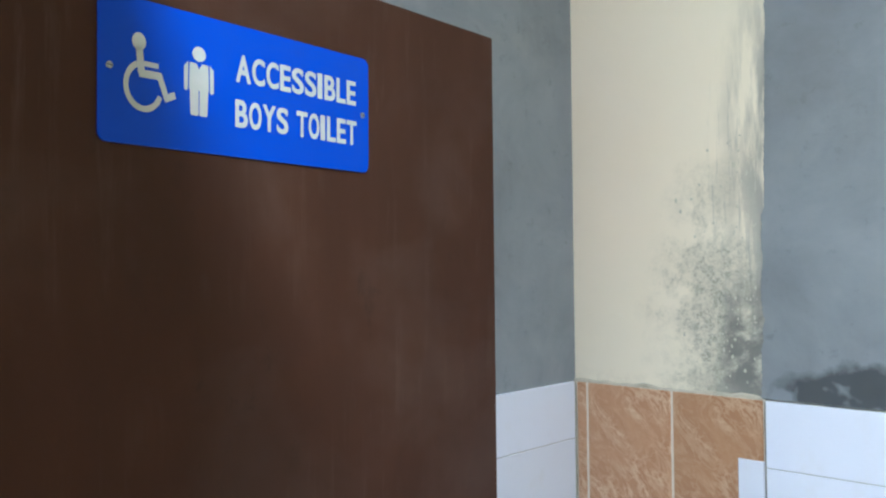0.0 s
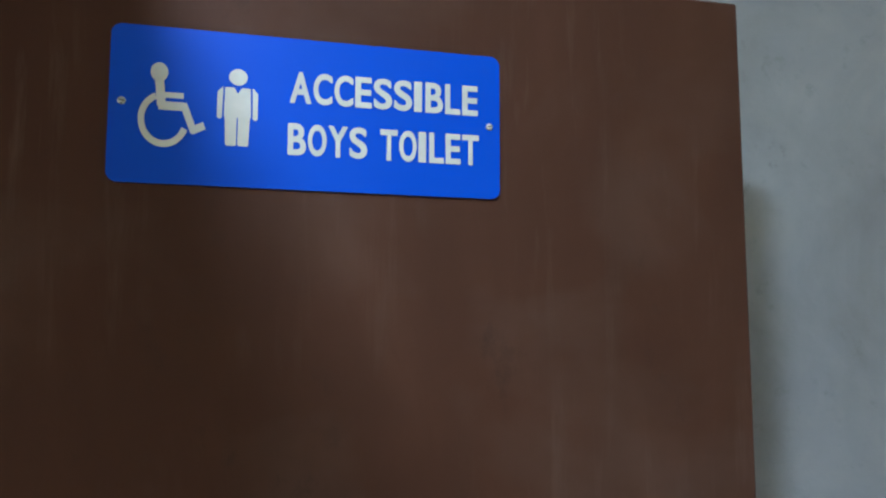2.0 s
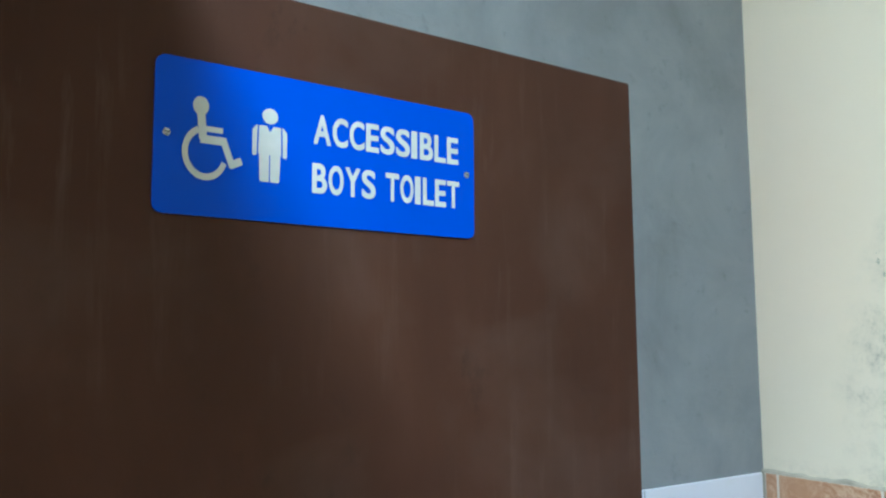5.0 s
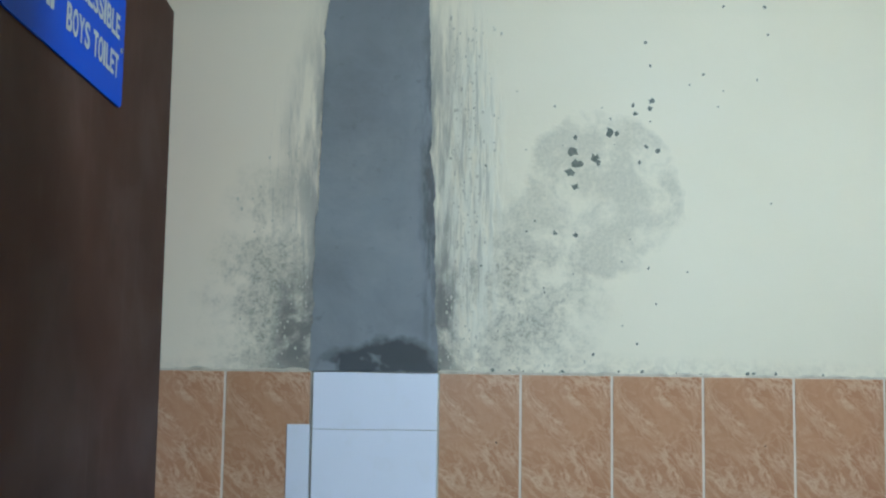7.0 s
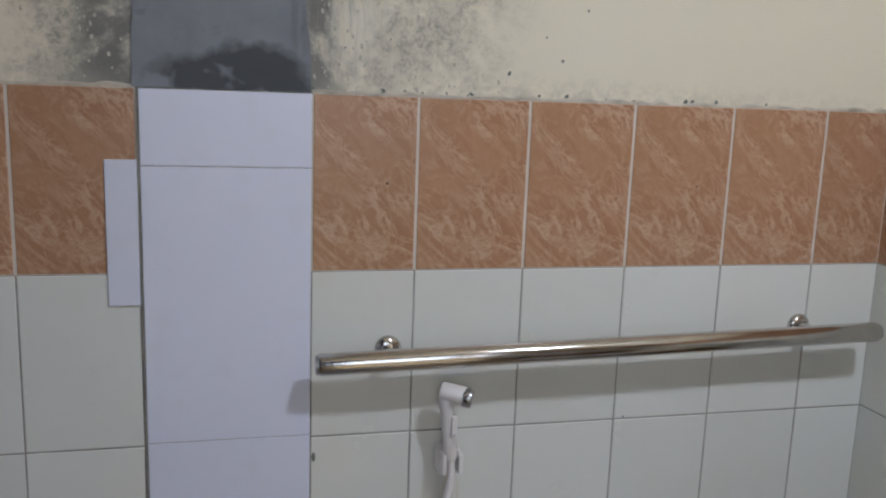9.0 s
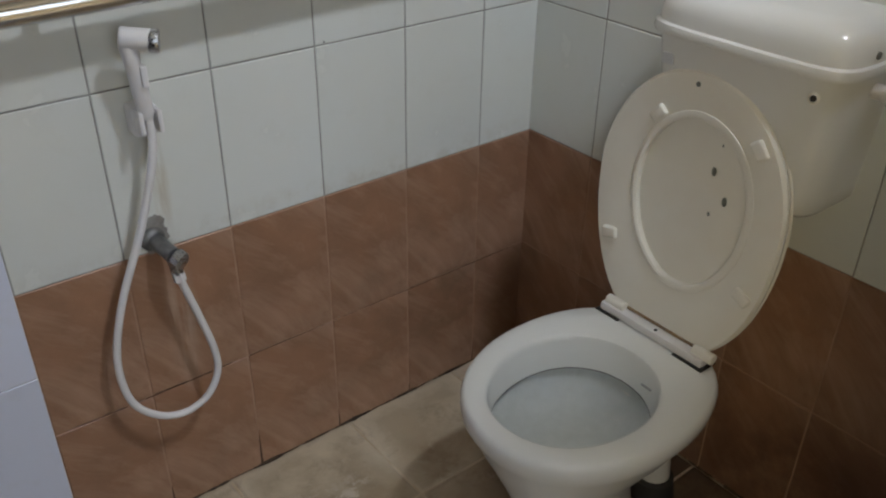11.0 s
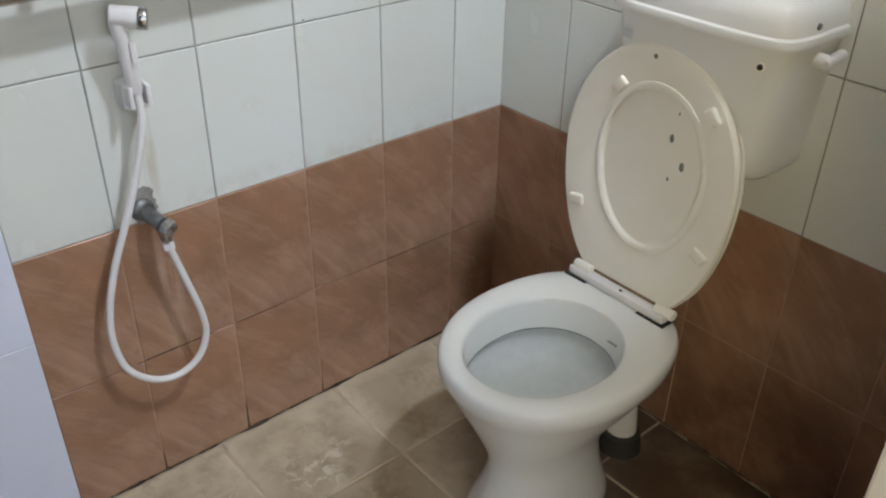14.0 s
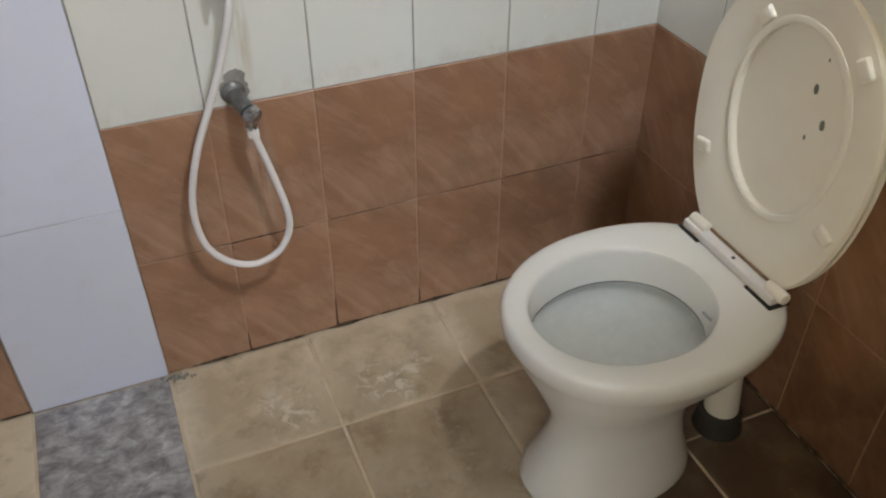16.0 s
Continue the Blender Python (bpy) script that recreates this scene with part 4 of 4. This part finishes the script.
# ---- wall fittings and damage ----
def wall_cap(x, z, r, core, name, label):
    ob = empty(name, pose(x, 0, z), label, "wall fitting")
    part("rim", lathe(bmesh.new(), [(r, 0), (r, 0.004), (r * 0.92, 0.009), (r * 0.55, 0.011), (r * 0.5, 0.008)], pose(0, -0.0005, 0, 90, 0, 0), 28), PLASTIC_WHITE, ob, smooth=True)
    if core:
        part("socket", lathe(bmesh.new(), [(r * 0.46, 0.0), (r * 0.45, 0.022), (r * 0.36, 0.024), (r * 0.30, 0.012), (r * 0.12, 0.010)], pose(r * 0.28, -0.001, 0.0, 90, 0, 0), 20), BROWN_STAIN, ob, "rusty socket", True)
        for a in (150, 200):
            part("screw_hole", lathe(bmesh.new(), [(0.004, 0), (0.003, 0.002)], pose(r * 0.7 * math.cos(radians(a)), -0.0095, r * 0.7 * math.sin(radians(a)), 90, 0, 0), 9), BLACK, ob)
    return ob


wall_cap(0.650, 2.490, 0.040, True, "lamp_holder", "white round lamp holder with rusty socket on the wall")
wall_cap(-0.280, 2.490, 0.042, False, "wall_cap", "white round blank cap on the cream wall")


def ragged(x0, x1, z0, z1, step, amp_side, amp_top, seed):
    """An outline with straight foot and wavering sides and top."""
    rng = random.Random(seed)

    def wob(i, amp):
        return amp * (noise.noise((i * 0.045, seed, 0)) * 1.6 + 0.5 * noise.noise((i * 0.21, seed + 7, 0)) + 0.35 * noise.noise((i * 0.83, seed + 3, 0))) + rng.uniform(-amp, amp) * 0.12

    nz, nx = int((z1 - z0) / step), int((x1 - x0) / (step * 0.5))
    pts = [(x0, z0), (x1, z0)]
    pts += [(x1 + wob(i, amp_side), z0 + (z1 - z0) * i / nz) for i in range(1, nz)]
    pts += [(x1 - (x1 - x0) * i / nx, z1 + wob(i + 50, amp_top) - 0.05 * i / nx * 0) for i in range(nx + 1)]
    pts += [(x0 + wob(i + 90, amp_side), z1 - (z1 - z0) * i / nz) for i in range(1, nz)]
    return pts


def flat_patch(pts, y0, y1):
    bm = bmesh.new()
    front = [bm.verts.new((x, y0, z)) for x, z in pts]
    back = [bm.verts.new((x, y1, z)) for x, z in pts]
    n = len(pts)
    for i in range(n):
        bm.faces.new((front[i], front[(i + 1) % n], back[(i + 1) % n], back[i]))
    bmesh.ops.triangle_fill(bm, use_beauty=True, edges=[bm.edges.get((front[i], front[(i + 1) % n])) for i in range(n)])
    return bm


tapered = [(x + ((x + 0.146) * -0.20 - 0.004) * (z - 1.502) / 0.88, z) for x, z in ragged(-0.284, -0.002, 1.502, 2.385, 0.004, 0.006, 0.026, 3)]
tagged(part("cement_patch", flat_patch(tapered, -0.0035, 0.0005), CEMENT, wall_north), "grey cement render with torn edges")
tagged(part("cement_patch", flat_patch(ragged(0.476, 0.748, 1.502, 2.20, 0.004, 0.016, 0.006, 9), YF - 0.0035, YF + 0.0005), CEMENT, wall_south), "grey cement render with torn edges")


def chips():
    """Small flakes knocked out of the paint."""
    rng = random.Random(5)
    bm = bmesh.new()
    spots = [(0.297, 1.998, 15), (0.303, 1.970, 14), (0.287, 1.950, 11), (0.302, 1.918, 10), (0.377, 2.043, 12), (0.392, 2.040, 7), (0.300, 2.03, 6), (0.342, 1.982, 12), (0.350, 1.974, 8), (0.487, 2.002, 8), (0.472, 2.115, 8), (0.470, 2.098, 7), (0.46, 2.01, 6), (0.445, 1.975, 5), (0.255, 1.813, 6), (0.30, 1.808, 7), (0.43, 2.105, 7), (0.435, 2.085, 6), (0.739, 1.886, 4), (0.34, 1.545, 4), (0.23, 1.69, 4), (0.55, 1.73, 3)]
    spots += [(rng.uniform(0.45, 0.75), rng.uniform(2.1, 2.42), rng.uniform(2.0, 5.0)) for _ in range(16)]
    spots += [(rng.uniform(0.05, 0.5), rng.uniform(1.55, 2.1), rng.uniform(1.5, 4.0)) for _ in range(26)]
    spots += [(rng.uniform(0.1, 0.3), rng.uniform(2.35, 2.5), rng.uniform(2.0, 4.0)) for _ in range(5)]
    spots += [(0.65 + rng.uniform(-0.035, 0.03), 2.535 + rng.uniform(0, 0.018), rng.uniform(5, 11)) for _ in range(7)]
    spots += [(rng.uniform(-0.1, 0.3) * 3, 1.503 + rng.uniform(0, 0.006), rng.uniform(2, 6)) for _ in range(20)]
    for x, z, r in spots:
        r *= 0.0009
        n = 9
        bm.faces.new([bm.verts.new((x + r * rng.uniform(0.35, 1.35) * math.cos(2 * math.pi * i / n), -0.0008, z + r * rng.uniform(0.4, 1.5) * math.sin(2 * math.pi * i / n))) for i in range(n)][::-1])
    ob = part("paint_chips", bm, CHIP, wall_north)
    return tagged(ob, "dark chips knocked out of the paint", kind="stuff")


chips()

# ceiling lamp of the washroom
lamp = empty("ceiling_light", pose(LAMP[0], LAMP[1], CEIL), "round white ceiling light on the washroom ceiling", "ceiling light")
part("base", lathe(bmesh.new(), [(0.12, 0), (0.12, -0.03), (0.10, -0.035)], None, 32), PLASTIC_WHITE, lamp, smooth=True)
k = Mat("lit_diffuser")
k.b.inputs["Emission Color"].default_value = (1, 0.97, 0.90, 1)
k.b.inputs["Emission Strength"].default_value = 6.0
part("diffuser", lathe(bmesh.new(), [(0.104, -0.036), (0.104, -0.09), (0.09, -0.12), (0.0, -0.13)], None, 32), k.finish((0.8, 0.8, 0.78), 0.4), lamp, "lit white diffuser", True)


# ---- tiles ----
GAP = 0.0028
meshes = {}


def tile_mesh(w, h, t, mat, bevel=0.0012):
    """A tile facing -y, centred on its back."""
    key = (round(w, 4), round(h, 4), t, mat.name)
    if key not in meshes:
        b = bevel
        x, z = w / 2, h / 2
        bm = loft(bmesh.new(), [[(-x, 0, -z), (x, 0, -z), (x, 0, z), (-x, 0, z)], [(-x, -t + b, -z), (x, -t + b, -z), (x, -t + b, z), (-x, -t + b, z)], [(-x + b, -t, -z + b), (x - b, -t, -z + b), (x - b, -t, z - b), (-x + b, -t, z - b)]], False, True)
        meshes[key] = mesh_of("tile", bm, mat)
    return meshes[key]


def place_tile(wall, m, w, h, t, mat, name="tile"):
    ob = new(name, tile_mesh(w, h, t, mat))
    ob.parent = wall
    ob.matrix_basis = m


ROWS = ((0.0, 0.3, "low"), (0.3, 0.6, "low"), (0.6, 0.9, "white"), (0.9, 1.2, "white"), (1.2, 1.5, "marble"))
TILES = {"low": (MARBLE_LOW, GROUT_BROWN), "white": (WHITE, GROUT_DARK), "marble": (MARBLE, GROUT_PALE)}


def dado(wall, turn, joints, seed, front=0.007):
    """Rows of wall tiles between the joints, on a bed of grout. turn: the pose whose -y looks into the room."""
    rng = random.Random(seed)
    for z0, z1, kind in ROWS:
        mat, grout = TILES[kind]
        bm = boxed(joints[0], -front + 0.0014, z0, joints[-1], -0.0002, z1)
        bmesh.ops.transform(bm, matrix=turn, verts=bm.verts)
        part("grout_bed", bm, grout, wall)
        for a, b in zip(joints, joints[1:]):
            if b - a < 0.012:
                continue
            m = turn @ pose((a + b) / 2, rng.uniform(-0.0004, 0.0), (z0 + z1) / 2, rng.uniform(-0.12, 0.12), 0, rng.uniform(-0.12, 0.12))
            gap = 0.0052 if kind == "marble" else GAP
            place_tile(wall, m, b - a - gap, z1 - z0 - GAP, front, mat)


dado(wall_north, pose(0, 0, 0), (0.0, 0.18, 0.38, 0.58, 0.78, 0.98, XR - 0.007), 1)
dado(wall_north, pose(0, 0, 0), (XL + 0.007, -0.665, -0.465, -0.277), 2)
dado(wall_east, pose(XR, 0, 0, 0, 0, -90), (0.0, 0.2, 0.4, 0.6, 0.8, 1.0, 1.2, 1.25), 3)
part("grout_bed", boxed(XL + 0.0002, -1.25, 0, XL + 0.0056, -0.0075, 1.498), GROUT_DARK, wall_west)
for i in range(4):
    for z0, z1 in ((0.0, 0.437), (0.437, 0.907), (0.907, 1.377), (1.377, 1.5)):
        place_tile(wall_west, pose(XL, -1.095 + 0.31 * i, 0, 0, 0, 90) @ pose(0, 0, (z0 + z1) / 2), 0.308, z1 - z0 - 0.0012, 0.007, WHITE_NEW)
dado(wall_south, pose(0, YI, 0, 0, 0, 180), (-XR + 0.007, -0.98, -0.78, -0.58, -0.476), 5)
dado(wall_south, pose(0, YI, 0, 0, 0, 180), (0.465, 0.58, 0.78, -XL - 0.007), 6)
dado(wall_south, pose(0, YF, 0), (0.752, 0.952, 1.152, 1.352, 1.552, 1.752), 7)
dado(wall_south, pose(0, YF, 0), (-1.46, -1.26, -1.06, -0.86, -0.66, -0.462), 8)

# new white tiles up the patched column, a little proud of the old ones
for x0, x1, y in ((-0.272, -0.001, 0.0), (0.476, 0.750, YF)):
    wall = wall_north if y == 0.0 else wall_south
    part("grout_bed", boxed(x0 - 0.003, y - 0.012, 0, x1, y - 0.0002, 1.498), GROUT_DARK, wall)
    for z0, z1 in ((0.0, 0.437), (0.437, 0.907), (0.907, 1.377), (1.377, 1.5)):
        place_tile(wall, pose((x0 + x1) / 2, y - 0.005, (z0 + z1) / 2), x1 - x0, z1 - z0 - 0.0012, 0.009, WHITE_NEW)
place_tile(wall_north, pose(-0.302, -0.006, 1.267), 0.050, 0.239, 0.006, WHITE_NEW)

# thin uneven bead where the paint meets the tiles
for x0, x1 in ((XL, -0.28), (0.0, XR)):
    rng = random.Random(11)
    nseg = int((x1 - x0) / 0.02)
    rings = []
    for i in range(nseg + 1):
        x = x0 + (x1 - x0) * i / nseg
        r, dz = 0.0035 + rng.uniform(-0.0015, 0.0025), rng.uniform(-0.0015, 0.0015)
        rings.append([(x, -0.0005, 1.4985 + dz), (x, -0.0065, 1.4985 + dz), (x, -0.0055, 1.4985 + r + dz), (x, -0.0005, 1.5015 + r + dz)])
    part("grout_bead", loft(bmesh.new(), rings), GROUT_BEAD, wall_north)


def floor_tile_mesh(w, d):
    key = ("floor", round(w, 4), round(d, 4))
    if key not in meshes:
        b, x, y = 0.006, w / 2, d / 2
        lo, hi = -0.008, 0.0
        bm = loft(bmesh.new(), [[(-x, -y, lo), (x, -y, lo), (x, y, lo), (-x, y, lo)], [(-x, -y, hi - 0.004), (x, -y, hi - 0.004), (x, y, hi - 0.004), (-x, y, hi - 0.004)], [(-x + b * 0.4, -y + b * 0.4, hi - 0.0012), (x - b * 0.4, -y + b * 0.4, hi - 0.0012), (x - b * 0.4, y - b * 0.4, hi - 0.0012), (-x + b * 0.4, y - b * 0.4, hi - 0.0012)], [(-x + b * 1.5, -y + b * 1.5, hi), (x - b * 1.5, -y + b * 1.5, hi), (x - b * 1.5, y - b * 1.5, hi), (-x + b * 1.5, y - b * 1.5, hi)]], False, True)
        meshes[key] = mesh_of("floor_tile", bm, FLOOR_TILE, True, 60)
    return meshes[key]


def floor_tiles(x0, x1, ox, y0, y1):
    rng = random.Random(21)
    xs = [x0] + [ox + 0.303 * i for i in range(-9, 12) if x0 + 0.02 < ox + 0.303 * i < x1 - 0.02] + [x1]
    ys = [y0] + [0.015 - 0.303 * i for i in range(12, 0, -1) if y0 + 0.02 < 0.015 - 0.303 * i < y1 - 0.02] + [y1]
    for a, b in zip(xs, xs[1:]):
        for c, d in zip(ys, ys[1:]):
            ob = new("floor_tile", floor_tile_mesh(b - a - 0.004, d - c - 0.004))
            ob.parent = floor
            ob.matrix_basis = pose((a + b) / 2, (c + d) / 2, rng.uniform(-0.001, 0.0), rng.uniform(-0.25, 0.25), rng.uniform(-0.25, 0.25), 0)


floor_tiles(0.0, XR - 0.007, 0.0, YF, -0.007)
floor_tiles(XL + 0.007, -0.275, -0.275, YF, -0.007)
floor_tiles(-2.3, 3.3, 0.0, YO, YF - 0.003)
part("floor_strip", boxed(-0.272, YF, -0.012, -0.003, -0.014, -0.001, bevel=0.002), GRANITE, floor, "grey mottled stone strip let into the floor")


# ---- dirt, holes and broken edges ----
def grime_line(name, p0, p1, seed, high=0.012, deep=0.010):
    """An uneven dark seam of dirt along the foot of a wall."""
    rng = random.Random(seed)
    a, b = Vector(p0), Vector(p1)
    d = (b - a).normalized()
    out = Vector((d.y, -d.x, 0))
    n = int((b - a).length / 0.008)
    rings = []
    for i in range(n + 1):
        p = a.lerp(b, i / n)
        g = max(0.12, 0.45 + 0.9 * noise.noise((i * 0.11, seed, 0)) + rng.uniform(-0.2, 0.2))
        rings.append([p + Vector((0, 0, 0.0006)), p + out * deep * g + Vector((0, 0, 0.0006)), p + out * deep * g * 0.35 + Vector((0, 0, high * g * 0.5)), p + Vector((0, 0, high * g))])
    ob = part(name, loft(bmesh.new(), rings), make_plain("seam_dirt", (0.035, 0.024, 0.016), (0.10, 0.07, 0.045), 40, 0.9, 0.5), floor)
    return tagged(ob, "dark dirt gathered in the floor joint", kind="stuff")


grime_line("dirt_seam", (0.0, -0.0075, 0.0), (XR - 0.008, -0.0075, 0.0), 31, 0.006, 0.006)
grime_line("dirt_seam", (XR - 0.0075, -0.008, 0.0), (XR - 0.0075, -1.24, 0.0), 32, 0.007, 0.008)
grime_line("dirt_seam", (XL + 0.01, -0.0075, 0.0), (-0.277, -0.0075, 0.0), 33, 0.006, 0.006)


def joint_dirt():
    """Black dirt in the joints of the low brown tiles: ragged lines and spikes rising from the floor."""
    rng = random.Random(44)
    bm = bmesh.new()

    def ribbon(pts):
        n = len(pts)
        lo = [bm.verts.new((x - w * u, -0.0078, z - w * v)) for x, z, w, u, v in pts]
        hi = [bm.verts.new((x + w * u, -0.0078, z + w * v)) for x, z, w, u, v in pts]
        for i in range(n - 1):
            bm.faces.new((lo[i], lo[i + 1], hi[i + 1], hi[i]) if pts[0][3] == 0 else (lo[i], hi[i], hi[i + 1], lo[i + 1]))

    for x, h, w in ((0.18, 0.060, 0.0028), (0.38, 0.085, 0.0032), (0.58, 0.050, 0.0024), (0.98, 0.05, 0.002), (0.78, 0.03, 0.0015)):
        ribbon([(x + rng.uniform(-0.0006, 0.0006), 0.002 + h * i / 12, w * (1 - i / 12) ** 0.8 * rng.uniform(0.6, 1.1) + 0.0002, 1, 0) for i in range(13)])
    for x0, x1, w in ((0.03, 0.16, 0.0009), (0.165, 0.345, 0.0021), (0.36, 0.56, 0.0011), (0.60, 1.10, 0.0010)):
        n = int((x1 - x0) / 0.006)
        ribbon([(x0 + (x1 - x0) * i / n, 0.3 + rng.uniform(-0.0004, 0.0004), w * math.sin(math.pi * (i + 0.3) / (n + 0.6)) ** 0.4 * rng.uniform(0.45, 1.15), 0, 1) for i in range(n + 1)])
    ob = part("joint_dirt", bm, make_plain("joint_dirt", (0.05, 0.03, 0.02), (0.12, 0.07, 0.045), 40, 0.9, 0.3), wall_north)
    return tagged(ob, "black dirt in the joints of the brown tiles", kind="stuff")


joint_dirt()


def mortar_smear(x, z, r, seed):
    """A rough smear of cement round a pipe outlet."""
    rng = random.Random(seed)
    pts = []
    for i in range(40):
        a = 2 * math.pi * i / 40
        rr = r * (1 + 0.5 * noise.noise((math.cos(a) * 1.5, math.sin(a) * 1.5, seed)) + rng.uniform(-0.08, 0.08))
        pts.append((x + rr * math.cos(a), z + rr * 1.15 * math.sin(a)))
    ob = part("mortar_smear", flat_patch(pts, -0.0092, -0.0068), make_plain("mortar_smear", (0.36, 0.34, 0.31), (0.22, 0.205, 0.19), 60, 0.9, 0.6), wall_north)
    return ob


mortar_smear(0.240, 0.634, 0.027, 6)


def crumbs():
    """Loose mortar crumbs at the foot of the patched column."""
    rng = random.Random(8)
    bm = bmesh.new()
    for _ in range(60):
        x, y = rng.gauss(0.012, 0.018), -0.018 - abs(rng.gauss(0, 0.012))
        r = rng.uniform(0.001, 0.0045)
        m = pose(x, y, r * 0.5, rng.uniform(0, 90), rng.uniform(0, 90), rng.uniform(0, 90)) @ Matrix.Diagonal((r, r * 0.8, r * 0.7, 1))
        bmesh.ops.create_icosphere(bm, subdivisions=1, radius=1.0, matrix=m)
    return tagged(part("mortar_crumbs", bm, GROUT_DARK), "grey mortar crumbs on the floor by the column", "debris", kind="stuff")


crumbs()

for x, z, r in ((0.128, 1.352, 0.0022), (0.715, 1.352, 0.0016), (0.60, 0.905, 0.0018), (0.28, 1.235, 0.0013)):
    part("drill_hole", lathe(bmesh.new(), [(r, 0), (r * 0.8, 0.0006)], pose(x, -0.0073, z, 90, 0, 0), 9), BLACK, wall_north)
part("broken_edge", lathe(bmesh.new(), [(0.005, 0), (0.003, 0.0008)], pose(0.006, -0.0071, 0.862, 90, 0, 0) @ Matrix.Diagonal((0.8, 1.9, 1, 1)), 8), CHIP, wall_north, "chipped tile edge showing grey bed")


def paint_flakes():
    """Curled flakes of old paint and filler left round the patched column."""
    rng = random.Random(17)
    bm = bmesh.new()
    for i in range(420):
        if rng.random() < 0.62:
            x, z = 0.012 + abs(rng.gauss(0, 0.055)), rng.uniform(1.51, 2.30)
        elif rng.random() < 0.7:
            x, z = -0.288 - abs(rng.gauss(0, 0.065)), rng.uniform(1.51, 2.0)
        else:
            x, z = rng.uniform(0.0, 0.34), 1.506 + abs(rng.gauss(0, 0.03))
        r = rng.uniform(0.0008, 0.0036)
        tall = rng.uniform(0.7, 2.2)
        n = 6
        tip = rng.uniform(0.0008, 0.0030)
        a0 = rng.uniform(0, 6.28)
        low, high = [], []
        for k in range(n):
            a = a0 + 2 * math.pi * k / n
            rr = r * rng.uniform(0.55, 1.2)
            px, pz = x + rr * math.cos(a), z + rr * tall * math.sin(a)
            low.append(bm.verts.new((px, 0.0002, pz)))
            high.append(bm.verts.new((x + (px - x) * 0.8, -tip * rng.uniform(0.3, 1.0), z + (pz - z) * 0.8)))
        for k in range(n):
            bm.faces.new((low[k], low[(k + 1) % n], high[(k + 1) % n], high[k]))
        bm.faces.new(high)
    ob = part("paint_flakes", bm, FLAKE, wall_north)
    return tagged(ob, "cream flakes of peeling paint and filler", kind="stuff")


FLAKE = make_plain("cream_flakes", (0.54, 0.515, 0.42), (0.40, 0.385, 0.33), 35, 0.8, 0.4)
paint_flakes()
